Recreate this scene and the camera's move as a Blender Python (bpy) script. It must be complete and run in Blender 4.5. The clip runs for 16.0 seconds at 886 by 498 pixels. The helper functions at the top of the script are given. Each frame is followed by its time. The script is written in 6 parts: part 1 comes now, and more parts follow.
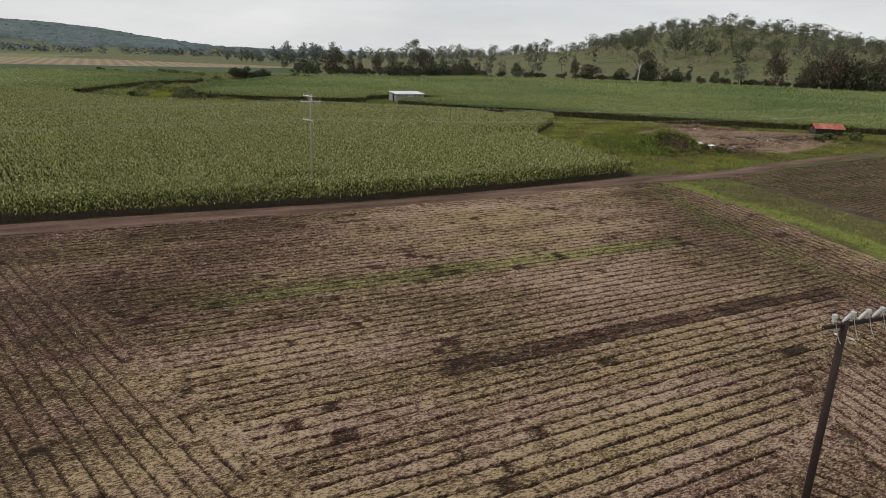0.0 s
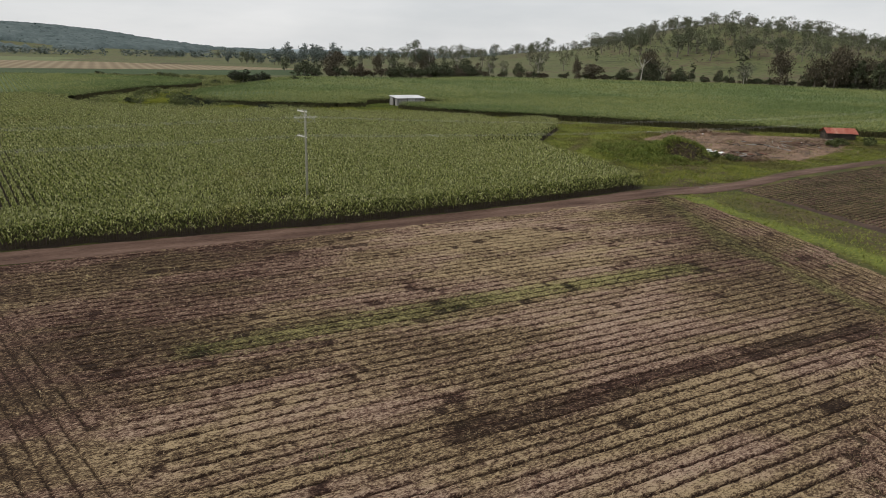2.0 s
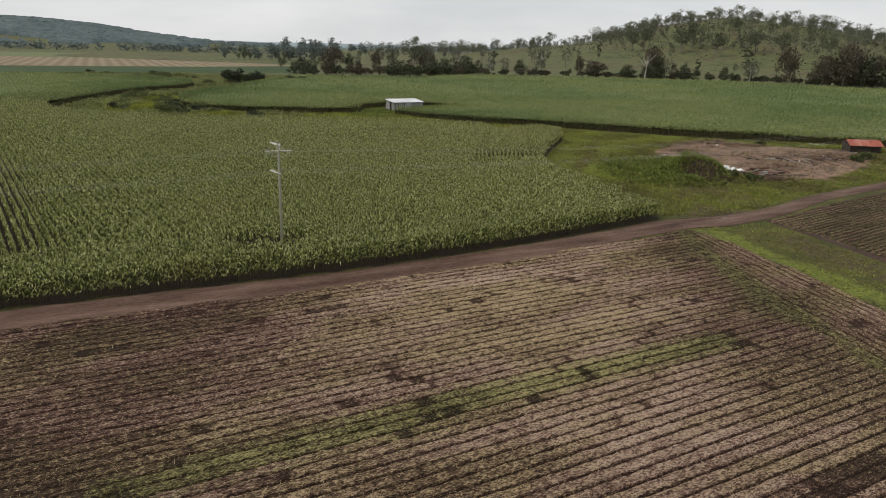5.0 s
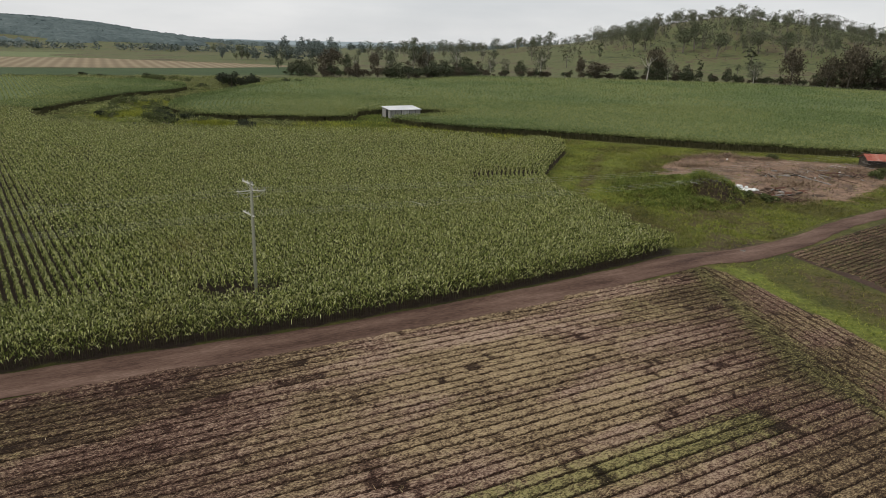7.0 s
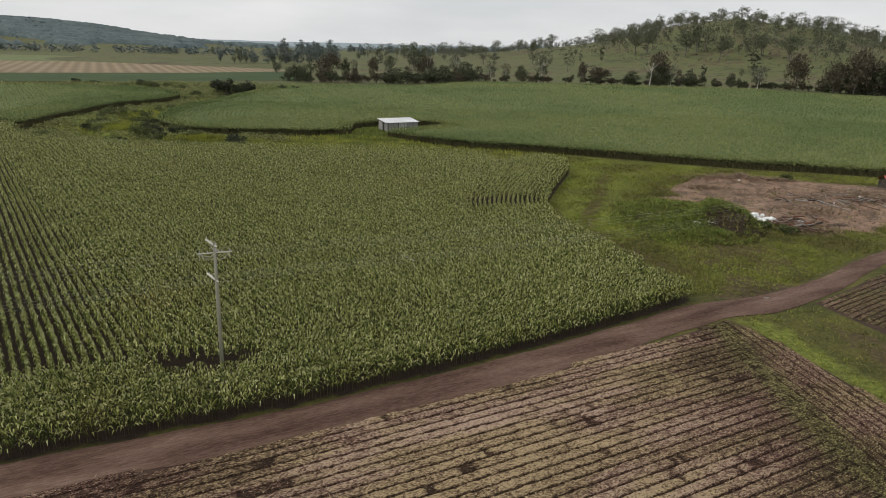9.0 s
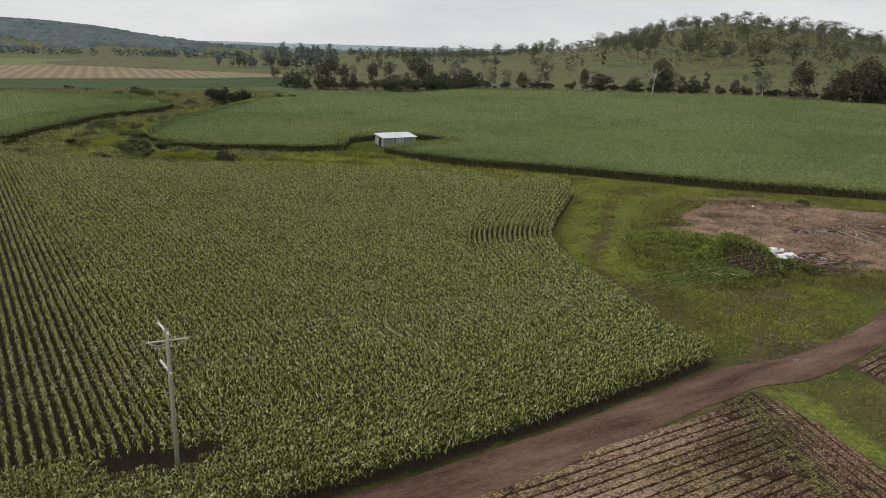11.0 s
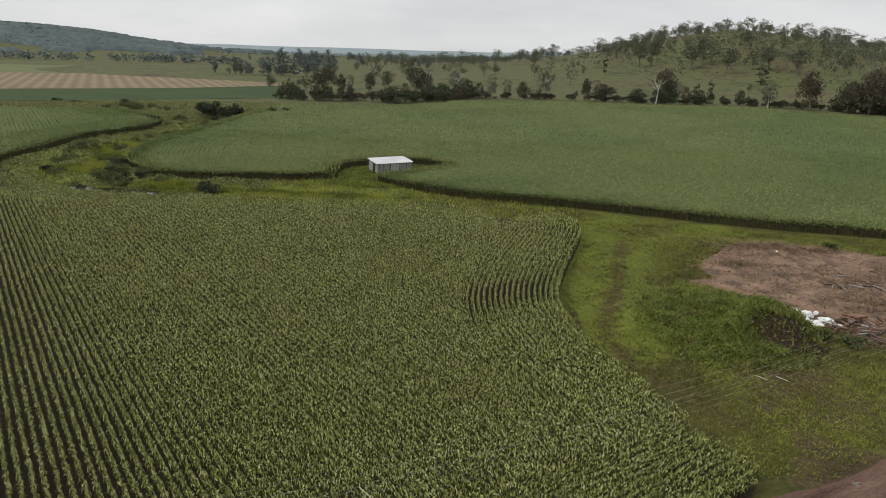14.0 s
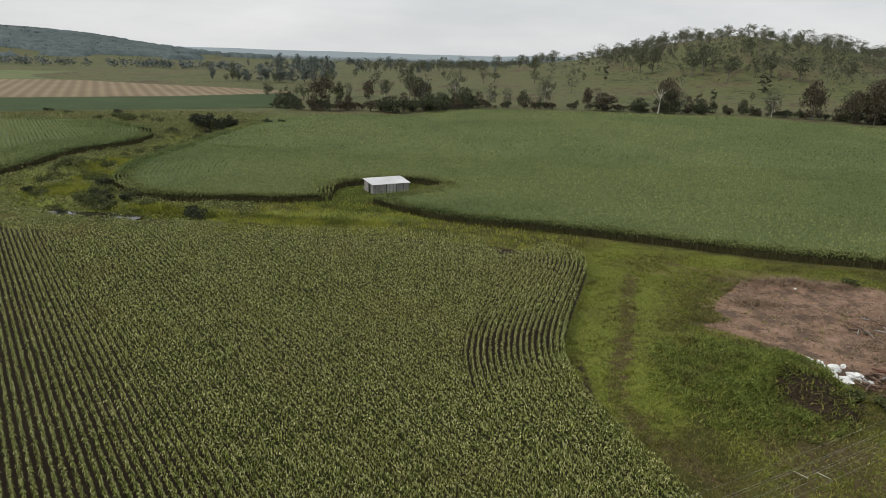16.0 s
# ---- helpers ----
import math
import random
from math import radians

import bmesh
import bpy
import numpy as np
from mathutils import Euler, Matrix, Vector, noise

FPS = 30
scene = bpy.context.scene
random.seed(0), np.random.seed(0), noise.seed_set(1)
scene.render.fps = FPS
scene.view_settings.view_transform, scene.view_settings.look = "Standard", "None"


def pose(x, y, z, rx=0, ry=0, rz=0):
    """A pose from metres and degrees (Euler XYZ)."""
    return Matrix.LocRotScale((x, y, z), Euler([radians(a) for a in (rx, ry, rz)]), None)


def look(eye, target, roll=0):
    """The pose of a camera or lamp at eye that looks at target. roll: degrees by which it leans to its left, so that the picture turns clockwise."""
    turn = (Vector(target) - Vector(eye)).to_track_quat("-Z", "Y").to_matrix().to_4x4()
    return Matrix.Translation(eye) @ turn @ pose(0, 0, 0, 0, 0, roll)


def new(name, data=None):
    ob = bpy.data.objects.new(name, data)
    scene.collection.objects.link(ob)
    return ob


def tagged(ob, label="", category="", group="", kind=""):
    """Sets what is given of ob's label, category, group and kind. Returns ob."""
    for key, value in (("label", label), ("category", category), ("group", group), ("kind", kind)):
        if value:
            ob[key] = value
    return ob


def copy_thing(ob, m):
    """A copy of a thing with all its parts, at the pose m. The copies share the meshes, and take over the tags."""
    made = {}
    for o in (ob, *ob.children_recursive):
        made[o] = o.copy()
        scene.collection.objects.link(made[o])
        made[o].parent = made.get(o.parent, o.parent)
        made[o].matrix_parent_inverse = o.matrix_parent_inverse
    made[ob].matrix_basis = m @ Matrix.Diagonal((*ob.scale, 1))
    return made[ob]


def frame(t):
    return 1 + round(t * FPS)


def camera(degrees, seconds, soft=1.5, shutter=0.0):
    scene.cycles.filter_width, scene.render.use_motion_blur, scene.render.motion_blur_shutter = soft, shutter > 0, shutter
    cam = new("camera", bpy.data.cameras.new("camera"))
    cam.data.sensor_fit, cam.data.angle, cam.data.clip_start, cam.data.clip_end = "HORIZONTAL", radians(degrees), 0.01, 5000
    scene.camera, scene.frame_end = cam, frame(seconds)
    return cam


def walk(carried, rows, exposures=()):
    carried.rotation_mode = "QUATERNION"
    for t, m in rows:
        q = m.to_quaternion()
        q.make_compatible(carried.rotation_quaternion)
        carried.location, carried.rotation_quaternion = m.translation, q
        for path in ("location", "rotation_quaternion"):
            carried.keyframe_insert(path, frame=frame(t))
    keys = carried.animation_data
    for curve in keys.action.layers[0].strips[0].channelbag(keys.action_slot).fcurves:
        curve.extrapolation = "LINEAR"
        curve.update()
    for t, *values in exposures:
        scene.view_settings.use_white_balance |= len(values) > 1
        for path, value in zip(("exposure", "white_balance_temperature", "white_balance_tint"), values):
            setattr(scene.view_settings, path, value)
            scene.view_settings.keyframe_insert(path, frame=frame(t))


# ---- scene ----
cam = camera(68.3, 16.0, soft=0.9)
PATH = [
    (0, (1.673, -16.622, 14.577), (1.548, -14.709, 14.006), 1.9),
    (0.5, (1.474, -16.548, 14.764), (1.344, -14.633, 14.2), 1.5),
    (1, (1.429, -15.436, 15.101), (1.297, -13.522, 14.534), 1.5),
    (1.5, (1.396, -14.187, 15.452), (1.264, -12.274, 14.882), 1.5),
    (2, (1.366, -12.843, 15.816), (1.234, -10.932, 15.242), 1.5),
    (2.5, (1.335, -11.432, 16.192), (1.203, -9.521, 15.614), 1.5),
    (3, (1.303, -9.969, 16.581), (1.171, -8.06, 16.0), 1.5),
    (5.5, (1.182, -2.068, 18.815), (1.049, -0.164, 18.22), 1.5),
    (6, (1.175, -0.375, 19.334), (1.042, 1.529, 18.737), 1.5),
    (6.5, (1.174, 1.354, 19.88), (1.041, 3.258, 19.281), 1.5),
    (7, (1.177, 3.117, 20.451), (1.044, 5.02, 19.852), 1.5),
    (7.5, (1.181, 4.908, 21.048), (1.047, 6.811, 20.448), 1.5),
    (8, (1.183, 6.723, 21.667), (1.049, 8.626, 21.068), 1.5),
    (8.5, (1.18, 8.555, 22.307), (1.045, 10.459, 21.709), 1.5),
    (9, (1.169, 10.4, 22.965), (1.034, 12.303, 22.368), 1.5),
    (9.5, (1.147, 12.25, 23.638), (1.012, 14.155, 23.042), 1.6),
    (12, (0.877, 21.489, 27.126), (0.74, 23.394, 26.534), 1.6),
    (12.5, (0.803, 23.332, 27.833), (0.667, 25.238, 27.242), 1.6),
    (13, (0.731, 25.181, 28.541), (0.595, 27.087, 27.952), 1.7),
    (13.5, (0.664, 27.037, 29.253), (0.527, 28.943, 28.665), 1.7),
    (14, (0.601, 28.9, 29.969), (0.465, 30.807, 29.383), 1.7),
    (14.5, (0.541, 30.768, 30.694), (0.405, 32.676, 30.11), 1.7),
    (15, (0.475, 32.63, 31.433), (0.34, 34.538, 30.85), 1.7),
    (15.5, (0.39, 34.465, 32.19), (0.255, 36.375, 31.611), 1.8),
    (16, (0.26, 36.24, 32.974), (0.125, 38.151, 32.397), 1.8),
]
walk(cam, [(t, look(eye, target, roll)) for t, eye, target, roll in PATH])

# ---- world and sun ----
world = bpy.data.worlds.new("world")
scene.world = world
world.use_nodes = True
wt = world.node_tree
wt.nodes.clear()
w_out = wt.nodes.new("ShaderNodeOutputWorld")
w_bg = wt.nodes.new("ShaderNodeBackground")
w_sky = wt.nodes.new("ShaderNodeTexSky")
w_sky.sky_type = "NISHITA"
w_sky.sun_disc = False
w_sky.sun_elevation = radians(52)
w_sky.sun_rotation = radians(-98)
w_dim = wt.nodes.new("ShaderNodeMix")
w_dim.data_type = "RGBA"
w_dim.blend_type = "MULTIPLY"
w_dim.inputs[0].default_value = 1.0
w_dim.inputs[7].default_value = (0.07, 0.07, 0.07, 1)
w_geo = wt.nodes.new("ShaderNodeTexCoord")
w_map = wt.nodes.new("ShaderNodeMapping")
w_map.inputs["Scale"].default_value = (1.0, 1.0, 4.5)
w_noise = wt.nodes.new("ShaderNodeTexNoise")
w_noise.inputs["Scale"].default_value = 2.6
w_noise.inputs["Detail"].default_value = 6.0
w_noise.inputs["Roughness"].default_value = 0.55
w_ramp = wt.nodes.new("ShaderNodeValToRGB")
w_ramp.color_ramp.elements[0].position = 0.30
w_ramp.color_ramp.elements[0].color = (0.66, 0.68, 0.70, 1)
w_ramp.color_ramp.elements[1].position = 0.72
w_ramp.color_ramp.elements[1].color = (0.86, 0.86, 0.865, 1)
w_mix = wt.nodes.new("ShaderNodeMix")
w_mix.data_type = "RGBA"
w_mix.inputs[0].default_value = 0.88
L = wt.links.new
L(w_geo.outputs["Generated"], w_map.inputs["Vector"])
L(w_map.outputs[0], w_noise.inputs["Vector"])
L(w_noise.outputs["Fac"], w_ramp.inputs[0])
L(w_sky.outputs[0], w_dim.inputs[6])
L(w_dim.outputs[2], w_mix.inputs[6])
L(w_ramp.outputs[0], w_mix.inputs[7])
L(w_mix.outputs[2], w_bg.inputs["Color"])
w_bg.inputs["Strength"].default_value = 1.0
L(w_bg.outputs[0], w_out.inputs[0])

sun = new("sun", bpy.data.lights.new("sun", "SUN"))
sun.data.energy = 1.8
sun.data.angle = radians(24)
sun.data.color = (1.0, 0.94, 0.82)
sun.matrix_world = look((-85, -12, 105), (0, 0, 0))


# ---- materials ----
def ramp_node(nt, stops):
    r = nt.nodes.new("ShaderNodeValToRGB")
    els = r.color_ramp.elements
    while len(els) < len(stops):
        els.new(0.5)
    for e, (p, c) in zip(els, stops):
        e.position, e.color = p, (*c, 1)
    return r


def noise_node(nt, coord, scale, detail=4, rough=0.6, stretch=None):
    n = nt.nodes.new("ShaderNodeTexNoise")
    n.inputs["Scale"].default_value = scale
    n.inputs["Detail"].default_value = detail
    n.inputs["Roughness"].default_value = rough
    if stretch:
        m = nt.nodes.new("ShaderNodeMapping")
        m.vector_type = "TEXTURE"
        m.inputs["Scale"].default_value = [1 / v for v in stretch[:3]]
        m.inputs["Rotation"].default_value = (0, 0, radians(stretch[3]) if len(stretch) > 3 else 0)
        nt.links.new(coord, m.inputs["Vector"])
        coord = m.outputs[0]
    nt.links.new(coord, n.inputs["Vector"])
    return n.outputs["Fac"]


def mix_node(nt, fac, a, b, kind="MIX"):
    m = nt.nodes.new("ShaderNodeMix")
    m.data_type = "RGBA"
    m.blend_type = kind
    for value, socket in ((fac, m.inputs[0]), (a, m.inputs[6]), (b, m.inputs[7])):
        if isinstance(value, (int, float)):
            socket.default_value = value
        elif isinstance(value, tuple):
            socket.default_value = (*value, 1)
        else:
            nt.links.new(value, socket)
    return m.outputs[2]


def math_node(nt, op, a, b=0.0, c=None):
    m = nt.nodes.new("ShaderNodeMath")
    m.operation = op
    for value, socket in zip((a, b, c), m.inputs):
        if value is None:
            continue
        if isinstance(value, (int, float)):
            socket.default_value = value
        else:
            nt.links.new(value, socket)
    return m.outputs[0]


def step_node(nt, value, low, high):
    m = nt.nodes.new("ShaderNodeMapRange")
    m.interpolation_type = "SMOOTHSTEP"
    m.inputs["From Min"].default_value = low
    m.inputs["From Max"].default_value = high
    nt.links.new(value, m.inputs["Value"])
    return m.outputs[0]


def blank(name, rough=0.8, metal=0.0):
    m = bpy.data.materials.new(name)
    m.use_nodes = True
    nt = m.node_tree
    b = nt.nodes["Principled BSDF"]
    b.inputs["Roughness"].default_value = rough
    b.inputs["Metallic"].default_value = metal
    b.inputs["Specular IOR Level"].default_value = 0.25
    co = nt.nodes.new("ShaderNodeTexCoord").outputs["Object"]
    return m, nt, b, co


def bump(nt, b, height, strength, distance):
    n = nt.nodes.new("ShaderNodeBump")
    n.inputs["Strength"].default_value = strength
    n.inputs["Distance"].default_value = distance
    nt.links.new(height, n.inputs["Height"])
    nt.links.new(n.outputs[0], b.inputs["Normal"])


def two_scale(name, stops, big, small, rough=0.85, metal=0.0, relief=0.0, weight=0.5, stretch=None):
    """A surface whose colour varies at a broad and a fine scale."""
    m, nt, b, co = blank(name, rough, metal)
    f = math_node(nt, "MULTIPLY", noise_node(nt, co, big, 3, 0.5, stretch), 1 - weight)
    f = math_node(nt, "MULTIPLY_ADD", noise_node(nt, co, small, 5, 0.7, stretch), weight, f)
    r = ramp_node(nt, stops)
    nt.links.new(f, r.inputs[0])
    nt.links.new(r.outputs[0], b.inputs["Base Color"])
    if relief:
        bump(nt, b, noise_node(nt, co, small, 5, 0.7, stretch), 0.8, relief)
    return m


def leafy(name, stops, patch_stops=None, patch=0.05, patch_low=0.55, patch_high=0.75, through_light=0.25, rough=0.6):
    """Leaves: each leaf has its own tone, with patches of another tone over the field."""
    m, nt, b, co = blank(name, rough)
    b.inputs["Specular IOR Level"].default_value = 0.1
    g = nt.nodes.new("ShaderNodeNewGeometry")
    r = ramp_node(nt, stops)
    nt.links.new(g.outputs["Random Per Island"], r.inputs[0])
    colour = r.outputs[0]
    if patch_stops:
        r2 = ramp_node(nt, patch_stops)
        nt.links.new(g.outputs["Random Per Island"], r2.inputs[0])
        f = step_node(nt, noise_node(nt, co, patch, 4, 0.6), patch_low, patch_high)
        colour = mix_node(nt, f, colour, r2.outputs[0])
    nt.links.new(colour, b.inputs["Base Color"])
    if through_light:
        t = nt.nodes.new("ShaderNodeBsdfTranslucent")
        nt.links.new(colour, t.inputs["Color"])
        mx = nt.nodes.new("ShaderNodeMixShader")
        mx.inputs[0].default_value = through_light
        nt.links.new(b.outputs[0], mx.inputs[1])
        nt.links.new(t.outputs[0], mx.inputs[2])
        nt.links.new(mx.outputs[0], nt.nodes["Material Output"].inputs["Surface"])
    return m


M_MAIZE = leafy("maize_leaf",
                [(0.0, (0.014, 0.02, 0.004)), (0.3, (0.054, 0.072, 0.012)), (0.6, (0.195, 0.228, 0.05)), (0.85, (0.42, 0.45, 0.15)), (1.0, (0.72, 0.73, 0.38))],
                [(0.0, (0.045, 0.042, 0.010)), (0.6, (0.20, 0.175, 0.05)), (1.0, (0.50, 0.43, 0.17))], 0.06, 0.53, 0.80, 0.03, 0.5)
M_MAIZE_FAR = leafy("maize_leaf_far",
                    [(0.0, (0.06, 0.08, 0.024)), (0.5, (0.18, 0.21, 0.066)), (1.0, (0.35, 0.365, 0.145))],
                    [(0.0, (0.04, 0.068, 0.021)), (0.6, (0.115, 0.163, 0.052)), (1.0, (0.225, 0.275, 0.105))], 0.011, 0.43, 0.60, 0.12, 0.6)
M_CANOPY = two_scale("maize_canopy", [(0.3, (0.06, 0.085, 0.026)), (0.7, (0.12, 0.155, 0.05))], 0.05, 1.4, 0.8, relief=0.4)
M_TASSEL = leafy("maize_tassel", [(0.0, (0.145, 0.155, 0.055)), (0.6, (0.28, 0.29, 0.12)), (1.0, (0.47, 0.47, 0.26))], through_light=0.1)
# Stalk colour; also paints the shade along the far fields' edges.
M_STALK_AND_SHADE = two_scale("maize_stalk_and_shade", [(0.3, (0.035, 0.036, 0.014)), (0.7, (0.085, 0.075, 0.032))], 0.8, 9, 0.8)
M_RESIDUE = leafy("dry_residue",
                  [(0.0, (0.025, 0.017, 0.010)), (0.4, (0.085, 0.062, 0.034)), (0.7, (0.19, 0.142, 0.08)), (0.92, (0.40, 0.31, 0.19)), (1.0, (0.62, 0.52, 0.36))],
                  [(0.0, (0.03, 0.018, 0.012)), (0.6, (0.12, 0.078, 0.052)), (1.0, (0.32, 0.235, 0.165))], 0.09, 0.5, 0.68, 0.0, 0.85)
M_WEED = leafy("green_weed",
               [(0.0, (0.03, 0.042, 0.013)), (0.6, (0.065, 0.085, 0.026)), (1.0, (0.15, 0.16, 0.06))], through_light=0.1)
M_GRASS_BLADE = leafy("grass_blade",
                      [(0.0, (0.035, 0.042, 0.01)), (0.55, (0.11, 0.112, 0.026)), (1.0, (0.25, 0.215, 0.075))],
                      [(0.0, (0.07, 0.095, 0.014)), (0.6, (0.195, 0.22, 0.038)), (1.0, (0.35, 0.36, 0.09))], 0.09, 0.40, 0.58, 0.2)
M_REED = leafy("gully_weed",
               [(0.0, (0.085, 0.10, 0.036)), (0.5, (0.19, 0.21, 0.076)), (1.0, (0.35, 0.36, 0.16))],
               [(0.0, (0.08, 0.062, 0.036)), (1.0, (0.22, 0.175, 0.10))], 0.06, 0.62, 0.72, 0.2)
M_LUSH = leafy("reed_grass_blade",
               [(0.0, (0.12, 0.14, 0.02)), (0.5, (0.25, 0.275, 0.042)), (1.0, (0.42, 0.42, 0.09))],
               [(0.0, (0.06, 0.09, 0.014)), (1.0, (0.2, 0.21, 0.05))], 0.12, 0.45, 0.62, 0.2)
M_MOUND_WEED = leafy("mound_weed",
                     [(0.0, (0.04, 0.06, 0.012)), (0.5, (0.125, 0.165, 0.034)), (1.0, (0.28, 0.32, 0.085))],
                     [(0.0, (0.05, 0.05, 0.016)), (1.0, (0.2, 0.185, 0.06))], 0.25, 0.5, 0.66, 0.2)
M_GUM = leafy("gum_leaf", [(0.0, (0.06, 0.073, 0.042)), (0.6, (0.10, 0.115, 0.068)), (1.0, (0.155, 0.165, 0.105))], through_light=0.15)
M_GUM_GREY = leafy("grey_gum_leaf", [(0.0, (0.08, 0.086, 0.056)), (0.6, (0.13, 0.135, 0.092)), (1.0, (0.19, 0.185, 0.13))], through_light=0.15)
M_DARK_LEAF = leafy("dark_leaf", [(0.0, (0.04, 0.05, 0.028)), (0.7, (0.082, 0.094, 0.053)), (1.0, (0.15, 0.158, 0.094))], through_light=0.1)
M_DEEP_LEAF = leafy("deep_green_leaf", [(0.0, (0.022, 0.028, 0.016)), (0.7, (0.045, 0.053, 0.03)), (1.0, (0.085, 0.092, 0.055))], through_light=0.05)
M_BUSH = leafy("bush_leaf", [(0.0, (0.06, 0.074, 0.03)), (0.7, (0.11, 0.13, 0.05)), (1.0, (0.19, 0.20, 0.085))], through_light=0.15)
M_BROWN_LEAF = leafy("brown_leaf", [(0.0, (0.05, 0.043, 0.03)), (0.6, (0.105, 0.09, 0.062)), (1.0, (0.18, 0.155, 0.11))], through_light=0.1)
# Distance haze is tinted into the next two colours.
M_HAZED_WOOD = leafy("hazed_wood_leaf", [(0.0, (0.09, 0.112, 0.105)), (0.6, (0.135, 0.162, 0.15)), (1.0, (0.185, 0.21, 0.19))], through_light=0.0)
M_HAZED_CANOPY = two_scale("hazed_canopy", [(0.3, (0.055, 0.078, 0.08)), (0.5, (0.088, 0.116, 0.118)), (0.7, (0.135, 0.165, 0.162))], 0.012, 0.11, 0.95, weight=0.65)
M_BARK = two_scale("gum_bark", [(0.3, (0.10, 0.085, 0.07)), (0.7, (0.26, 0.23, 0.20))], 0.8, 5, 0.85)
M_PALE_BARK = two_scale("pale_bark", [(0.3, (0.36, 0.33, 0.29)), (0.7, (0.62, 0.59, 0.54))], 0.8, 5, 0.8)
M_SOIL = two_scale("field_soil", [(0.3, (0.022, 0.013, 0.009)), (0.5, (0.056, 0.034, 0.024)), (0.72, (0.12, 0.076, 0.055))], 0.3, 4.0, 0.95, relief=0.08)


def mulch(name):
    """Straw and soil by the rows' own straw cover, which also paints in furrow shadow."""
    m, nt, b, co = blank(name, 0.95)
    b.inputs["Specular IOR Level"].default_value = 0.08
    at = nt.nodes.new("ShaderNodeAttribute")
    at.attribute_name = "cover_shade"
    fine = noise_node(nt, co, 10.0, 5, 0.8, (0.55, 1.25, 1, 31.9))
    coarse = noise_node(nt, co, 2.6, 4, 0.7)
    f = math_node(nt, "MULTIPLY_ADD", fine, 4.0, math_node(nt, "MULTIPLY_ADD", coarse, 1.3, -0.65))
    f = math_node(nt, "MULTIPLY_ADD", at.outputs["Fac"], 1.0, math_node(nt, "ADD", f, -2.06))
    straw = ramp_node(nt, [(0.16, (0.022, 0.014, 0.010)), (0.40, (0.058, 0.037, 0.024)), (0.60, (0.105, 0.071, 0.042)), (0.80, (0.185, 0.134, 0.077)), (1.0, (0.37, 0.28, 0.17))])
    pink = ramp_node(nt, [(0.16, (0.026, 0.014, 0.011)), (0.40, (0.075, 0.043, 0.032)), (0.60, (0.138, 0.083, 0.062)), (0.80, (0.22, 0.148, 0.108)), (1.0, (0.39, 0.29, 0.215))])
    olive = ramp_node(nt, [(0.16, (0.016, 0.013, 0.008)), (0.40, (0.046, 0.038, 0.018)), (0.60, (0.082, 0.072, 0.029)), (0.80, (0.155, 0.136, 0.056)), (1.0, (0.30, 0.265, 0.12))])
    for r in (straw, pink, olive):
        nt.links.new(f, r.inputs[0])
    p = step_node(nt, noise_node(nt, co, 0.22, 4, 0.6, (0.3, 1, 1, 31.9)), 0.44, 0.60)
    colour = mix_node(nt, p, straw.outputs[0], pink.outputs[0])
    ol = nt.nodes.new("ShaderNodeAttribute")
    ol.attribute_name = "olive"
    g = step_node(nt, math_node(nt, "MULTIPLY_ADD", coarse, 0.8, math_node(nt, "ADD", ol.outputs["Fac"], -0.4)), 0.25, 0.7)
    nt.links.new(mix_node(nt, g, colour, olive.outputs[0]), b.inputs["Base Color"])
    bump(nt, b, fine, 1.0, 0.07)
    return m


M_RIDGE = mulch("row_mulch")
M_ROAD = two_scale("dirt_track", [(0.34, (0.034, 0.017, 0.012)), (0.45, (0.082, 0.047, 0.034)), (0.56, (0.13, 0.080, 0.060)), (0.7, (0.21, 0.142, 0.112))], 0.35, 6.0, 0.95, relief=0.04, weight=0.5, stretch=(0.3, 1.6, 1, 31))
M_TIMBER = two_scale("weathered_timber", [(0.3, (0.17, 0.165, 0.16)), (0.7, (0.40, 0.39, 0.38))], 0.8, 9, 0.85, stretch=(6, 6, 0.6))
M_PALE_TIMBER = two_scale("pale_timber", [(0.3, (0.32, 0.315, 0.31)), (0.7, (0.58, 0.575, 0.57))], 0.8, 9, 0.85, stretch=(6, 6, 0.6))
M_DARK_TIMBER = two_scale("dark_timber", [(0.3, (0.08, 0.077, 0.075)), (0.7, (0.2, 0.195, 0.19))], 0.8, 9, 0.85, stretch=(6, 6, 0.6))
M_ROOF_IRON = two_scale("pale_roof_iron", [(0.3, (0.44, 0.45, 0.47)), (0.7, (0.64, 0.65, 0.67))], 0.25, 3.0, 0.5)
M_POLE = two_scale("pole_timber", [(0.3, (0.18, 0.18, 0.13)), (0.7, (0.33, 0.33, 0.25))], 0.6, 8, 0.85, stretch=(6, 6, 0.4))
M_POLE_DARK = two_scale("dark_pole_timber", [(0.3, (0.018, 0.012, 0.011)), (0.7, (0.048, 0.031, 0.027))], 0.6, 8, 0.85, stretch=(6, 6, 0.4))
M_ZINC = two_scale("weathered_zinc", [(0.3, (0.30, 0.31, 0.33)), (0.7, (0.50, 0.515, 0.53))], 0.25, 3.0, 0.45, metal=0.25)
M_WHITE_ARM = two_scale("white_crossarm", [(0.3, (0.55, 0.54, 0.50)), (0.7, (0.78, 0.77, 0.73))], 1.5, 12, 0.6)
M_CERAMIC = two_scale("insulator_glaze", [(0.3, (0.34, 0.34, 0.33)), (0.7, (0.55, 0.55, 0.53))], 3, 20, 0.3)
M_WIRE = two_scale("aluminium_wire", [(0.3, (0.38, 0.38, 0.37)), (0.7, (0.56, 0.56, 0.54))], 0.3, 6, 0.4, metal=0.3)
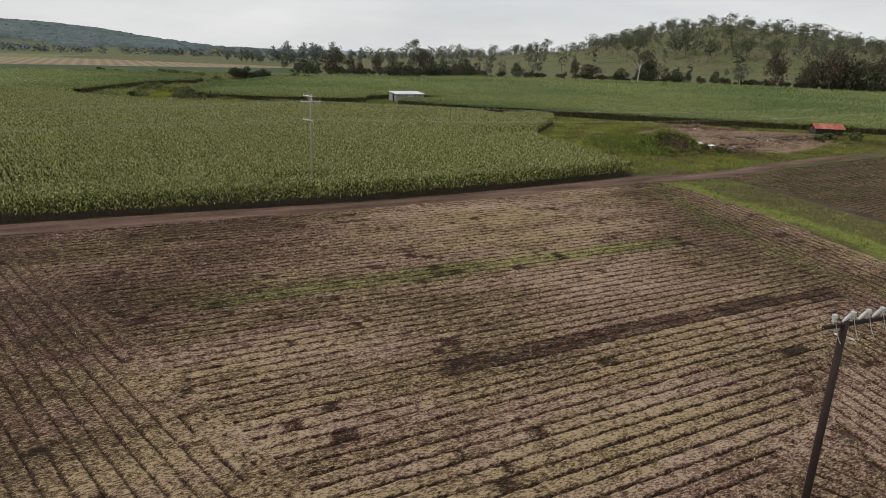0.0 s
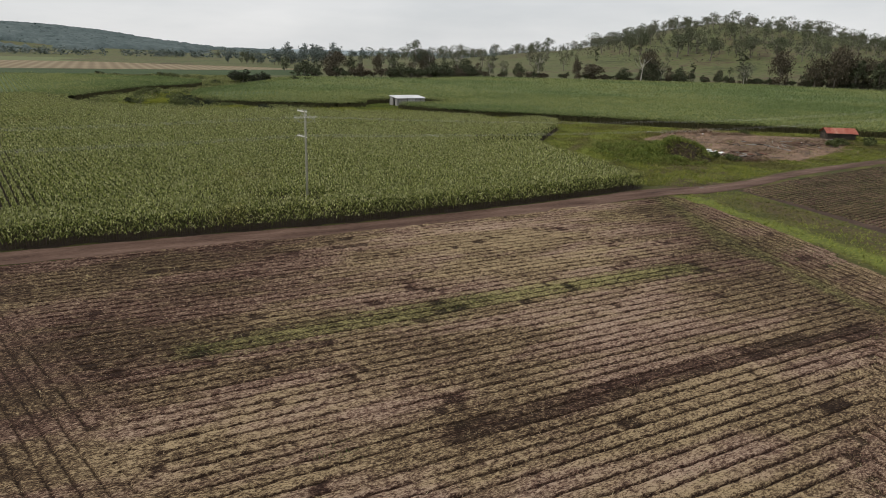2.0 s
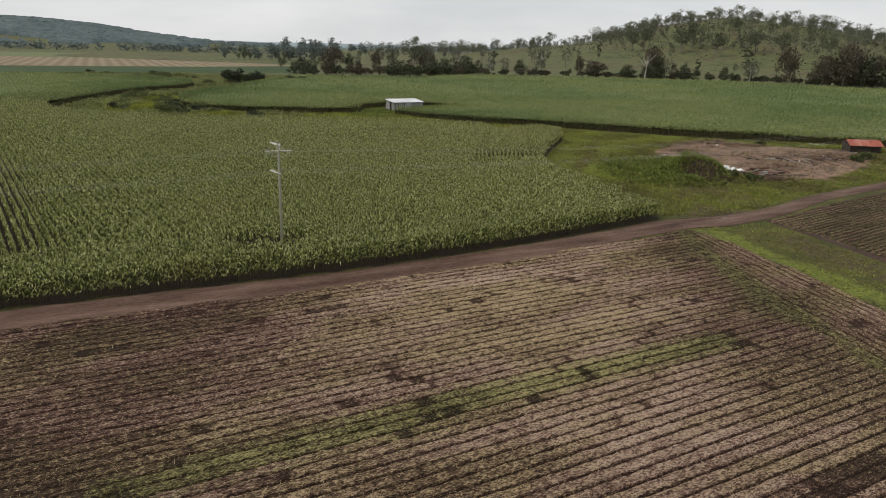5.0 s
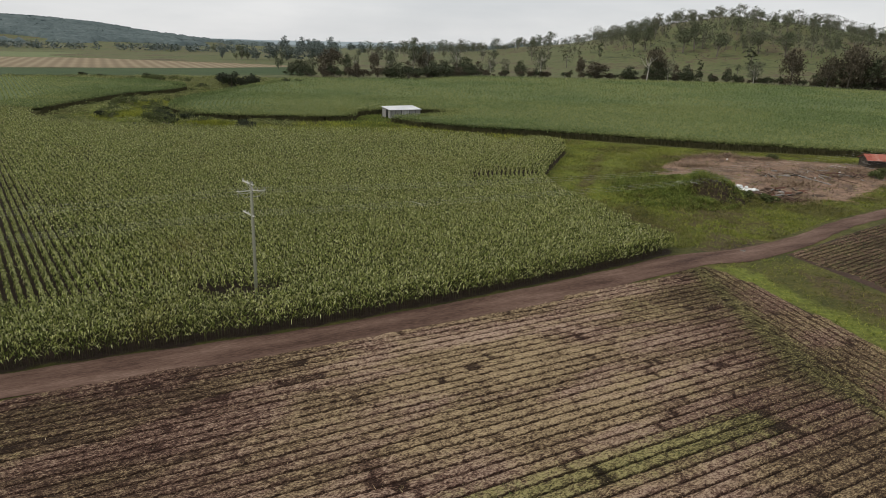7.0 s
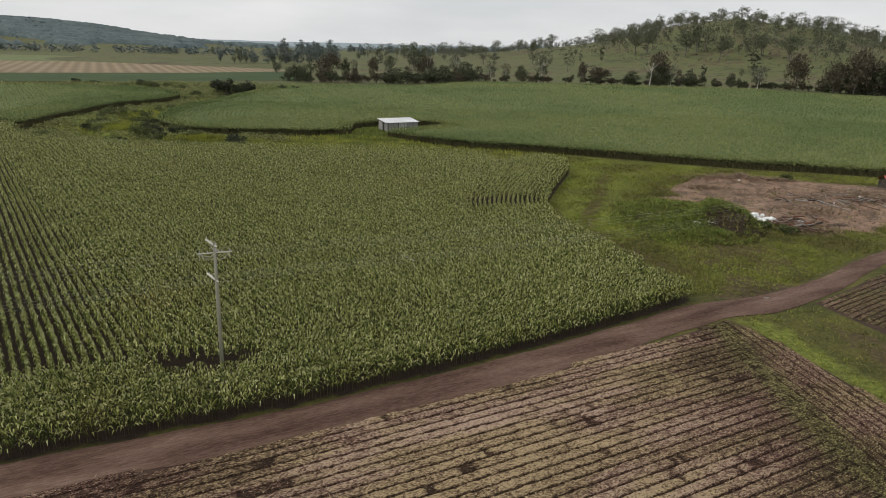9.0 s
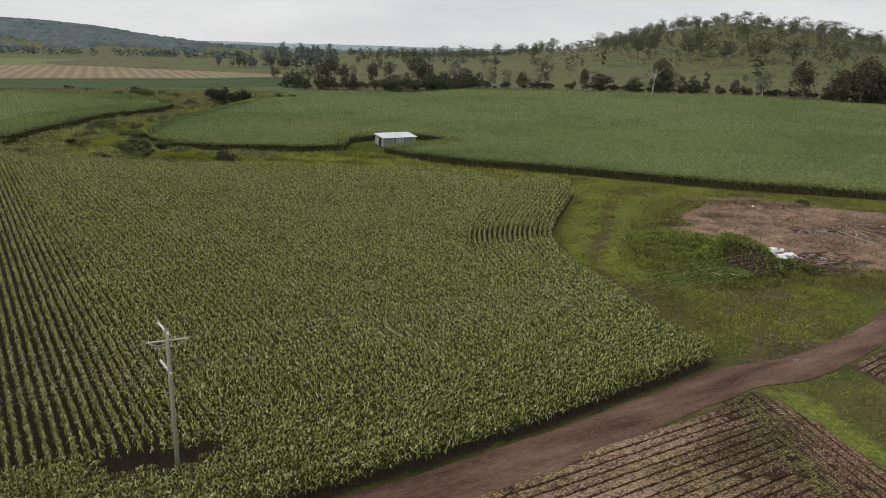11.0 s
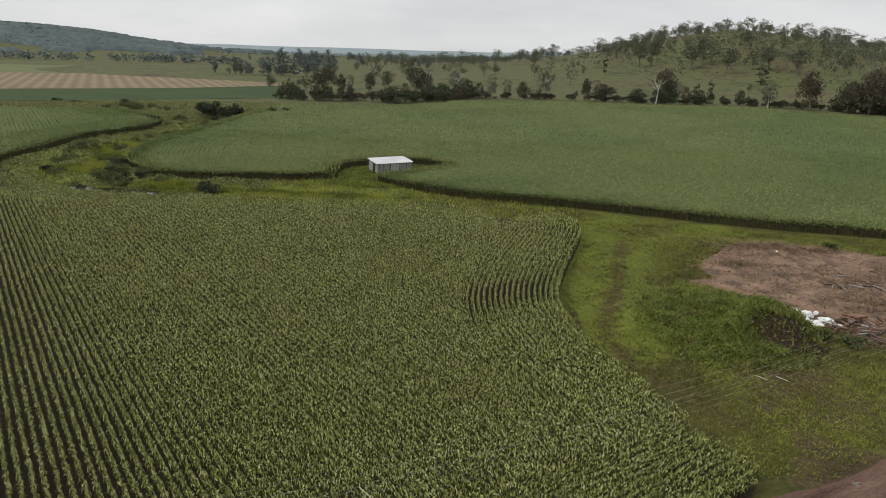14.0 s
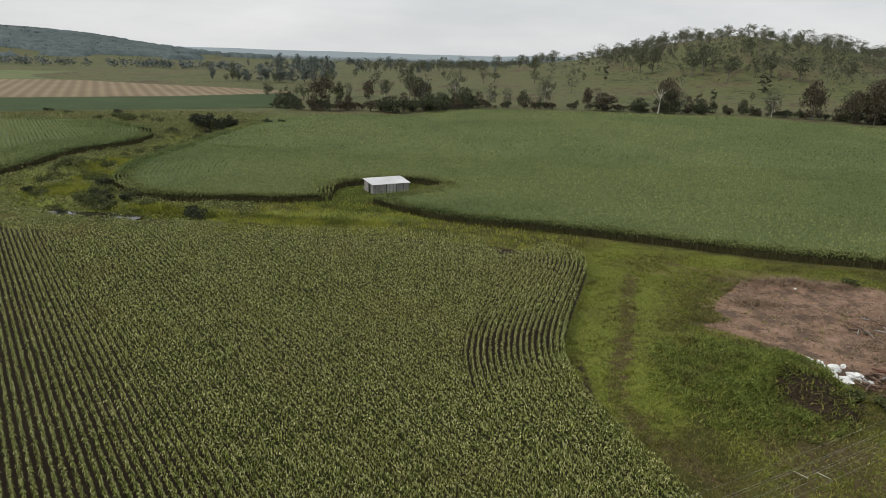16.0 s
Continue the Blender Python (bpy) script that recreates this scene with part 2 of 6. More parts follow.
M_RUST = two_scale("rusty_iron", [(0.30, (0.15, 0.045, 0.03)), (0.48, (0.33, 0.09, 0.06)), (0.62, (0.42, 0.20, 0.15)), (0.8, (0.62, 0.52, 0.48))], 0.35, 2.6, 0.6, metal=0.2, stretch=(3, 0.5, 0.5))
M_OLD_RUST = two_scale("old_rust", [(0.3, (0.07, 0.032, 0.022)), (0.7, (0.19, 0.09, 0.062))], 0.6, 7, 0.85)
M_PLASTIC = two_scale("white_plastic_sheet", [(0.3, (0.66, 0.68, 0.68)), (0.7, (0.84, 0.85, 0.84))], 0.8, 6, 0.5)
M_LOG = two_scale("grey_brown_log", [(0.3, (0.07, 0.045, 0.032)), (0.5, (0.15, 0.10, 0.075)), (0.75, (0.34, 0.27, 0.21))], 0.5, 6, 0.9)
M_RUBBER = two_scale("old_rubber", [(0.3, (0.02, 0.02, 0.02)), (0.7, (0.05, 0.047, 0.045))], 2, 14, 0.85)
M_CONCRETE = two_scale("pale_concrete", [(0.3, (0.14, 0.12, 0.105)), (0.7, (0.26, 0.235, 0.21))], 1.5, 12, 0.85)
M_BRUSH = leafy("dead_brush", [(0.0, (0.09, 0.058, 0.036)), (0.5, (0.19, 0.13, 0.085)), (1.0, (0.36, 0.27, 0.19))], through_light=0.0)
M_LOG_DARK = two_scale("dark_slab_timber", [(0.3, (0.03, 0.024, 0.02)), (0.7, (0.09, 0.075, 0.062))], 0.6, 7, 0.9)
M_SHADE = two_scale("inside_shade", [(0.3, (0.02, 0.018, 0.016)), (0.7, (0.04, 0.036, 0.03))], 1, 6, 0.9)


def ground_material():
    m, nt, b, co = blank("ground_grass", 0.95)
    sep = nt.nodes.new("ShaderNodeSeparateXYZ")
    nt.links.new(co, sep.inputs[0])

    def attr(name):
        a = nt.nodes.new("ShaderNodeAttribute")
        a.attribute_name = name
        return a.outputs["Fac"]

    fine = noise_node(nt, co, 2.2, 6, 0.75)
    mid = noise_node(nt, co, 0.16, 5, 0.6)
    wide = noise_node(nt, co, 0.014, 6, 0.7)
    r = ramp_node(nt, [(0.28, (0.018, 0.019, 0.006)), (0.45, (0.050, 0.052, 0.012)), (0.58, (0.094, 0.088, 0.021)), (0.74, (0.16, 0.134, 0.042))])
    nt.links.new(math_node(nt, "MULTIPLY_ADD", fine, 0.5, math_node(nt, "MULTIPLY", mid, 0.5)), r.inputs[0])
    near = r.outputs[0]
    lush = ramp_node(nt, [(0.3, (0.04, 0.053, 0.009)), (0.5, (0.125, 0.15, 0.023)), (0.7, (0.24, 0.25, 0.05))])
    nt.links.new(fine, lush.inputs[0])
    lf = step_node(nt, math_node(nt, "MULTIPLY_ADD", mid, 0.8, attr("lush")), 0.7, 1.0)
    near = mix_node(nt, lf, near, lush.outputs[0])
    dry = ramp_node(nt, [(0.25, (0.085, 0.07, 0.03)), (0.5, (0.15, 0.125, 0.05)), (0.78, (0.22, 0.19, 0.09))])
    nt.links.new(fine, dry.inputs[0])
    df = step_node(nt, math_node(nt, "MULTIPLY_ADD", mid, 0.9, attr("dry")), 0.75, 1.05)
    near = mix_node(nt, df, near, dry.outputs[0])
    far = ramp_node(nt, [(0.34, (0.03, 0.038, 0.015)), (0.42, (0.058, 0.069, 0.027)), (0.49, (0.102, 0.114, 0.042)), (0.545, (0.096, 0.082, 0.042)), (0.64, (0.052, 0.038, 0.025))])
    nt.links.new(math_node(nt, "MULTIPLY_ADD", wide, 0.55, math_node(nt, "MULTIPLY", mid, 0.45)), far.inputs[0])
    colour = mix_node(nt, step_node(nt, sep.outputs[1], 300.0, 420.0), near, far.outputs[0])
    # Wooded slopes: the blue-grey is a haze tint in the base colour.
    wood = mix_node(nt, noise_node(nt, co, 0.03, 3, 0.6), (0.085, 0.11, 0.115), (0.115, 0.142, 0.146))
    # Haze painted paler and bluer with distance.
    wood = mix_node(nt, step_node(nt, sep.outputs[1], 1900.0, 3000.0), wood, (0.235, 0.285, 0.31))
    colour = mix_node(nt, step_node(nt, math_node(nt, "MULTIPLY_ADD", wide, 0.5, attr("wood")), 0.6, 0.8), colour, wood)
    worn = ramp_node(nt, [(0.28, (0.028, 0.022, 0.009)), (0.5, (0.07, 0.052, 0.022)), (0.74, (0.14, 0.105, 0.055))])
    nt.links.new(fine, worn.inputs[0])
    bf = step_node(nt, math_node(nt, "MULTIPLY_ADD", noise_node(nt, co, 0.6, 5, 0.7), 1.2, attr("brown")), 0.85, 1.15)
    colour = mix_node(nt, bf, colour, worn.outputs[0])
    dirt = ramp_node(nt, [(0.3, (0.062, 0.036, 0.024)), (0.42, (0.168, 0.104, 0.070)), (0.56, (0.275, 0.18, 0.128)), (0.76, (0.40, 0.285, 0.212))])
    nt.links.new(math_node(nt, "MULTIPLY_ADD", fine, 0.55, math_node(nt, "MULTIPLY", noise_node(nt, co, 0.5, 4, 0.6), 0.45)), dirt.inputs[0])
    tf = step_node(nt, math_node(nt, "MULTIPLY_ADD", noise_node(nt, co, 0.42, 7, 0.75), 1.5, attr("dirt")), 1.12, 1.3)
    brown = ramp_node(nt, [(0.3, (0.05, 0.034, 0.025)), (0.7, (0.16, 0.11, 0.082))])
    nt.links.new(fine, brown.inputs[0])
    dirt_colour = mix_node(nt, step_node(nt, noise_node(nt, co, 0.3, 6, 0.7), 0.45, 0.6), dirt.outputs[0], brown.outputs[0])
    colour = mix_node(nt, tf, colour, dirt_colour)
    soil = ramp_node(nt, [(0.3, (0.016, 0.011, 0.007)), (0.7, (0.05, 0.033, 0.023))])
    nt.links.new(fine, soil.inputs[0])
    sf = step_node(nt, math_node(nt, "MULTIPLY_ADD", noise_node(nt, co, 0.7, 5, 0.7), 0.6, attr("soil")), 0.7, 0.95)
    colour = mix_node(nt, sf, colour, soil.outputs[0])
    nt.links.new(colour, b.inputs["Base Color"])
    bump(nt, b, math_node(nt, "ADD", fine, mid), 0.7, 0.12)
    return m


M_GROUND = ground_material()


def striped_field(name, stops, angle, period):
    m, nt, b, co = blank(name, 0.95)
    mp = nt.nodes.new("ShaderNodeMapping")
    mp.inputs["Rotation"].default_value = (0, 0, radians(angle))
    nt.links.new(co, mp.inputs["Vector"])
    wv = nt.nodes.new("ShaderNodeTexWave")
    wv.inputs["Scale"].default_value = 0.314 / period
    wv.inputs["Distortion"].default_value = 0.5
    wv.inputs["Detail"].default_value = 3
    nt.links.new(mp.outputs[0], wv.inputs["Vector"])
    f = math_node(nt, "MULTIPLY_ADD", wv.outputs["Fac"], 0.4, math_node(nt, "MULTIPLY", noise_node(nt, co, 0.03, 6, 0.65), 0.6))
    r = ramp_node(nt, stops)
    nt.links.new(f, r.inputs[0])
    nt.links.new(r.outputs[0], b.inputs["Base Color"])
    return m


M_STUBBLE = striped_field("stubble_field", [(0.25, (0.165, 0.122, 0.074)), (0.5, (0.20, 0.155, 0.095)), (0.75, (0.25, 0.20, 0.125))], -31.5, 8)
M_LOW_CROP = striped_field("low_crop", [(0.25, (0.022, 0.042, 0.012)), (0.5, (0.034, 0.060, 0.018)), (0.75, (0.055, 0.082, 0.026))], 60, 4)
M_PASTURE = striped_field("pasture_strip", [(0.25, (0.09, 0.115, 0.045)), (0.5, (0.12, 0.145, 0.06)), (0.75, (0.155, 0.17, 0.075))], 60, 20)


# ---- building helpers ----
rng = np.random.default_rng(7)


def mesh_np(name, verts, tris, mats, index=None, smooth=False):
    """A mesh from arrays of corners and triangles."""
    verts, tris = np.asarray(verts, np.float32), np.asarray(tris, np.int32)
    me = bpy.data.meshes.new(name)
    me.vertices.add(len(verts))
    me.vertices.foreach_set("co", verts.ravel())
    me.loops.add(tris.size)
    me.loops.foreach_set("vertex_index", tris.ravel())
    me.polygons.add(len(tris))
    me.polygons.foreach_set("loop_start", np.arange(0, tris.size, 3, dtype=np.int32))
    me.polygons.foreach_set("loop_total", np.full(len(tris), 3, np.int32))
    for m in mats:
        me.materials.append(m)
    if index is not None:
        me.polygons.foreach_set("material_index", np.asarray(index, np.int32))
    me.polygons.foreach_set("use_smooth", np.full(len(tris), smooth))
    me.update(calc_edges=True)
    return me


def part(name, bm, material, parent, label=""):
    me = bpy.data.meshes.new(name)
    bm.to_mesh(me)
    bm.free()
    me.materials.append(material)
    ob = new(name, me)
    ob.parent = parent
    return tagged(ob, label)


def part_np(name, verts, tris, material, parent, label="", smooth=False):
    ob = new(name, mesh_np(name, verts, tris, [material], smooth=smooth))
    ob.parent = parent
    return tagged(ob, label)


def box(bm, cx, cy, cz, sx, sy, sz, turn=None, bevel=0.0):
    """A box into bm, turned about its middle."""
    m = Matrix.Translation((cx, cy, cz)) @ (turn if turn else Matrix()) @ Matrix.Diagonal((sx, sy, sz, 1))
    made = bmesh.ops.create_cube(bm, size=1.0, matrix=m)["verts"]
    if bevel:
        edges = {e for v in made for e in v.link_edges}
        bmesh.ops.bevel(bm, geom=list(edges), offset=bevel, segments=1, affect="EDGES")


def tube_np(points, radii, sides=6, close=True):
    """A tapered tube along points."""
    points = np.asarray(points, float)
    radii = np.broadcast_to(np.asarray(radii, float), len(points))
    d = np.gradient(points, axis=0)
    d /= np.linalg.norm(d, axis=1)[:, None] + 1e-9
    ref = np.where(np.abs(d[:, 2:3]) > 0.9, [[1.0, 0, 0]], [[0, 0, 1.0]])
    u = np.cross(d, ref)
    u /= np.linalg.norm(u, axis=1)[:, None] + 1e-9
    v = np.cross(d, u)
    a = np.arange(sides) * 2 * math.pi / sides
    rings = points[:, None] + radii[:, None, None] * (np.cos(a)[None, :, None] * u[:, None] + np.sin(a)[None, :, None] * v[:, None])
    verts = rings.reshape(-1, 3)
    n = len(points)
    i, j = np.meshgrid(np.arange(n - 1), np.arange(sides), indexing="ij")
    a0, a1 = i * sides + j, i * sides + (j + 1) % sides
    b0, b1 = a0 + sides, a1 + sides
    tris = np.concatenate([np.stack([a0, a1, b1], -1).reshape(-1, 3), np.stack([a0, b1, b0], -1).reshape(-1, 3)])
    if close:
        caps = [[0, k + 1, k] for k in range(1, sides - 1)]
        base = (n - 1) * sides
        caps += [[base, base + k, base + k + 1] for k in range(1, sides - 1)]
        tris = np.concatenate([tris, np.array(caps)])
    return verts, tris


def join_np(pieces):
    verts, tris, at = [], [], 0
    for v, t in pieces:
        verts.append(v)
        tris.append(np.asarray(t) + at)
        at += len(v)
    return np.concatenate(verts), np.concatenate(tris)


def inside(poly, p):
    """Which of the points p lie in the polygon."""
    poly = np.asarray(poly, float)
    x, y = p[:, 0], p[:, 1]
    res = np.zeros(len(p), bool)
    for (x0, y0), (x1, y1) in zip(poly, np.roll(poly, -1, 0)):
        if y0 != y1:
            res ^= ((y0 > y) != (y1 > y)) & (x < (x1 - x0) / (y1 - y0) * (y - y0) + x0)
    return res


def edge_distance(line, p, closed=True):
    """Distance of the points p from a line of corners."""
    line = np.asarray(line, float)
    ends = np.roll(line, -1, 0) if closed else line[1:]
    x, y = p[:, 0].astype(np.float32), p[:, 1].astype(np.float32)
    best = np.full(len(p), 1e12, np.float32)
    for (ax, ay), (bx, by) in zip(line, ends):
        dx, dy = bx - ax, by - ay
        qx, qy = x - np.float32(ax), y - np.float32(ay)
        t = np.minimum(np.maximum((qx * np.float32(dx) + qy * np.float32(dy)) * np.float32(1 / (dx * dx + dy * dy + 1e-9)), 0), 1)
        qx, qy = qx - t * np.float32(dx), qy - t * np.float32(dy)
        best = np.minimum(best, qx * qx + qy * qy)
    return np.sqrt(best)


def smooth_line(points, step=1.0):
    """A curve through the points, at even steps."""
    p = np.asarray(points, float)
    ext = np.vstack([2 * p[0] - p[1], p, 2 * p[-1] - p[-2]])
    out = []
    for a, b, c, d in zip(ext, ext[1:], ext[2:], ext[3:]):
        n = max(2, int(np.hypot(*(c - b)[:2]) / step))
        t = np.arange(n)[:, None] / n
        out.append(0.5 * (2 * b + (c - a) * t + (2 * a - 5 * b + 4 * c - d) * t**2 + (3 * b - 3 * c + d - a) * t**3))
    out.append(p[-1:])
    return np.concatenate(out)


NOISE = {}


def value_noise(x, y, scale, seed=0):
    """Smooth noise from 0 to 1 over the plan, for arrays."""
    if seed not in NOISE:
        NOISE[seed] = np.random.default_rng(seed).random((64, 64))
    g = NOISE[seed]
    u, v = np.asarray(x) / scale, np.asarray(y) / scale
    i, j = np.floor(u).astype(int), np.floor(v).astype(int)
    fu, fv = u - i, v - j
    fu, fv = fu * fu * (3 - 2 * fu), fv * fv * (3 - 2 * fv)
    a, b = g[i % 64, j % 64], g[(i + 1) % 64, j % 64]
    c, d = g[i % 64, (j + 1) % 64], g[(i + 1) % 64, (j + 1) % 64]
    return (a * (1 - fu) + b * fu) * (1 - fv) + (c * (1 - fu) + d * fu) * fv


def smoothstep(x, a, b):
    t = np.clip((x - a) / (b - a), 0, 1)
    return t * t * (3 - 2 * t)


# ---- the plan ----
MAIZE_FRONT = [(-75, 9.8), (-57, 21.1), (-38.8, 32.2), (-23, 41.0), (-11.1, 47.5), (3.3, 57.1), (14, 65.0), (21.3, 70.8)]
MAIZE_EAST = [(21.3, 70.8), (18.1, 76.6), (14.8, 83.8), (11.4, 92.3), (9.9, 99), (9.7, 105), (10.6, 111.3), (12.6, 120.3), (15.2, 131), (16.3, 137.3), (15.4, 143), (11.5, 147)]
MAIZE_BACK = [(11.5, 146.2), (3.5, 147.4), (-16.7, 151), (-31, 150), (-47, 148.2), (-66, 144.8), (-77, 144), (-92, 145.5), (-104, 150.5), (-113, 159), (-119, 169)]
NEAR_MAIZE = np.vstack([smooth_line(MAIZE_FRONT, 5)[:-1], smooth_line(MAIZE_EAST, 2)[:-1], smooth_line(MAIZE_BACK, 5), [(-150, 175), (-160, 120), (-110, 20)]])
FAR_FRONT = [(-104.4, 318), (-104.4, 305.6), (-103, 270), (-101.3, 244.8), (-100.7, 216), (-94, 192), (-87.5, 181), (-77, 172.6), (-67, 170.6), (-55.5, 172.6), (-45, 174), (-35.3, 177.5)]
SHED_CLEARING = [(-36.5, 186), (-36.5, 192), (-32, 197.5), (-20, 202.5), (-12.5, 198), (-13, 194), (-19, 186.5), (-26, 180)]
FAR_EAST = [(-25.7, 177.1), (-19.7, 171.2), (-7.1, 163.9), (4, 161.2), (15.1, 159.2), (34.9, 153.5), (52.7, 148.3), (67.3, 146), (88, 141), (120, 136), (180, 128), (300, 118)]
FAR_BACK = [(320, 330), (204, 401), (153, 442), (61, 438), (-10, 432), (-24, 414), (-42, 374), (-78, 368), (-104, 350), (-112, 328)]
FAR_MAIZE = np.vstack([smooth_line(FAR_FRONT, 4), SHED_CLEARING, smooth_line(FAR_EAST, 8), FAR_BACK])
WEST_EDGE = [(-119, 171), (-121.7, 184), (-123, 200), (-126, 224), (-122, 239.5), (-120.8, 253), (-123, 266), (-128.5, 277), (-134, 285), (-146, 292), (-163, 306)]
WEST_MAIZE = np.vstack([smooth_line(WEST_EDGE, 4), [(-206, 299), (-330, 262), (-300, 120), (-160, 121), (-150, 176)]])
TRACK_LINE = [(-75, 7.3), (-57, 18.6), (-38.5, 29.9), (-22.6, 39.0), (-10.5, 45.4), (4, 54.8), (14.5, 62.6), (22, 68.2), (28.2, 70.9), (37, 77.6), (46, 86.4), (59, 96.6), (75, 108), (110, 130)]
BEAN_FIELD = np.array([(-95, -10), (-70, 7.6), (-30.6, 32.2), (-21.5, 37.4), (-10.4, 43.8), (4, 52.8), (19.5, 63.6), (23.0, 66.4), (25.9, 61.5), (28.2, 54.6), (30.5, 46.5), (33, 35), (37, 15), (42, -15), (40, -40), (-95, -40)])
EAST_FIELD = np.array([(33.0, 71.8), (37.6, 75.6), (47, 84.0), (58, 92.8), (75, 105), (115, 131), (140, 60), (60, 10), (46, 34), (40, 52), (36.2, 64)])
MOUND = (33.3, 101.5)
BEAN_DIR = np.array([0.849, 0.528])
MAIZE_DIR = np.array([0.655, -0.756])


def ground_z(x, y):
    """The height of the ground."""
    x, y = np.asarray(x, float), np.asarray(y, float)
    z = np.zeros(np.broadcast(x, y).shape)
    # mound with its steep cut side to the south-east, and a shoulder
    dx, dy = x - MOUND[0], y - MOUND[1]
    z = z + 2.6 * np.exp(-((dx / 3.9) ** 2 + (dy / 4.4) ** 2)) + 1.1 * np.exp(-(((x - 25.5) / 6.5) ** 2 + ((y - 103) / 8.5) ** 2))
    near = np.exp(-(((x - 29) / 14) ** 2 + ((y - 101) / 14) ** 2))
    z = z + near * ((value_noise(x, y, 2.6, 3) - 0.5) * 0.9 + (value_noise(x, y, 1.2, 4) - 0.5) * 0.5)
    # the yard lies a little higher towards the red-roofed shed
    z = z + 1.0 * np.exp(-(((x - 72) / 20) ** 2 + ((y - 126) / 13) ** 2))
    heap = np.exp(-(((x - 46) / 6.0) ** 2 + ((y - 134.5) / 2.6) ** 2))
    z = z + heap * (0.3 + 1.1 * value_noise(x, y, 1.3, 5))
    # creek gully between the crops
    gully = np.array([(-116, 170), (-112, 182), (-108, 205), (-112, 235), (-113, 262), (-115, 300), (-112, 340)])
    arm = np.array([(-112, 175), (-95, 163), (-78, 158.5), (-62, 160), (-50, 163)])
    p = np.stack([x.ravel(), y.ravel()], -1)
    sel = (p[:, 0] > -140) & (p[:, 0] < -30) & (p[:, 1] > 145) & (p[:, 1] < 360)
    d = np.full(len(p), 99.0)
    if sel.any():
        d[sel] = np.minimum(edge_distance(gully, p[sel], False), edge_distance(arm, p[sel], False) * 1.5)
    d = d.reshape(z.shape)
    z = z - 1.6 * np.exp(-((d / 5.0) ** 2)) + np.where(d < 14, (value_noise(x, y, 3.1, 9) - 0.5) * 0.9, 0) * np.exp(-((d / 11.0) ** 2))
    # the wooded hill
    ridge = np.interp(x, [-500, -193, -64, 16, 94, 170, 244, 304, 356, 409, 469, 521, 700, 1000, 1600], [0, 2, 6, 13, 24, 37, 51, 59, 56, 53, 45, 37, 27, 17, 6])
    rise = 0.25 * smoothstep(y, 500, 700) + 0.75 * smoothstep(y, 590, 985)
    spur = 1 + 0.28 * (value_noise(x, y, 130, 11) - 0.5) + 0.10 * (value_noise(x, y, 45, 12) - 0.5)
    z = z + ridge * rise * spur * (1 - 0.75 * smoothstep(y, 1080, 1700))
    # the hill across the valley and the far ranges
    west = np.interp(x, [-4500, -2600, -1900, -1500, -1195, -1110, -1026, -944, -861, -778, -700, -560], [60, 100, 84, 68, 54, 50, 41, 28, 18, 10, 4, 0])
    z = z + west * smoothstep(y, 950, 1600) * (1 - smoothstep(y, 1780, 2300)) * (1 + 0.2 * (value_noise(x, y, 160, 15) - 0.5))
    z = z + smoothstep(y, 2600, 4100) * (2 + 9 * value_noise(x + 900, y, 900, 21) + 5 * value_noise(x, y, 260, 22))
    z = z + smoothstep(y, 780, 1500) * 5 * value_noise(x, y, 210, 23)
    return z


# ---- ground sheet ----
def spread(lo, hi, fine_lo, fine_hi, fine, growth):
    mid = list(np.arange(fine_lo, fine_hi + fine / 2, fine))
    step, v, up = fine, fine_hi, []
    while v < hi:
        step *= growth
        v += step
        up.append(min(v, hi))
    step, v, down = fine, fine_lo, []
    while v > lo:
        step *= growth
        v -= step
        down.append(max(v, lo))
    return np.array(down[::-1] + mid + up)


gx = spread(-4600, 4600, -130, 82, 1.15, 1.06)
gy = spread(-900, 4750, 74, 180, 1.15, 1.04)
GX, GY = np.meshgrid(gx, gy, indexing="ij")
GZ = ground_z(GX, GY)
ny = len(gy)
gi, gj = np.meshgrid(np.arange(len(gx) - 1), np.arange(ny - 1), indexing="ij")
a = (gi * ny + gj).ravel()
gt = np.concatenate([np.stack([a, a + ny, a + ny + 1], -1), np.stack([a, a + ny + 1, a + 1], -1)])
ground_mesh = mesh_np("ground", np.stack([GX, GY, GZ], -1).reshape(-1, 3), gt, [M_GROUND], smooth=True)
flat = np.stack([GX.ravel(), GY.ravel()], -1)


def mask(name, values):
    at = ground_mesh.attributes.new(name, "FLOAT", "POINT")
    at.data.foreach_set("value", np.asarray(values, np.float32))


def soft_poly(poly, width):
    poly = np.asarray(poly, float)
    near = ((flat > poly.min(0) - width) & (flat < poly.max(0) + width)).all(1)
    p = flat[near]
    d = edge_distance(poly, p)
    res = np.zeros(len(flat))
    res[near] = np.clip(0.5 + np.where(inside(poly, p), d, -d) / width, 0, 1)
    return res


WEST_LUSH = [(-116, 170), (-126, 200), (-120, 250), (-124, 280), (-104, 300), (-100, 220), (-86, 178), (-50, 168), (-24, 178), (-5, 164), (-40, 154), (-90, 150)]
YARD = [(32, 124), (34, 127.5), (39, 134), (47, 137.5), (56, 137), (62, 132.4), (72, 127.5), (70, 119), (62, 109.5), (53, 100.5), (47, 101), (41, 104), (36, 110.5), (31, 115), (28.5, 117.5), (33, 119)]
GATEWAY = [(23, 71.0), (25, 75), (27, 80.5), (31, 78), (34, 77), (32, 73), (27, 70.8)]
mask("dirt", np.maximum.reduce([soft_poly(YARD, 9.0) * 1.1, soft_poly([(29, 143.5), (30, 145), (38, 141.5), (37, 140)], 1.6) * 0.8]))
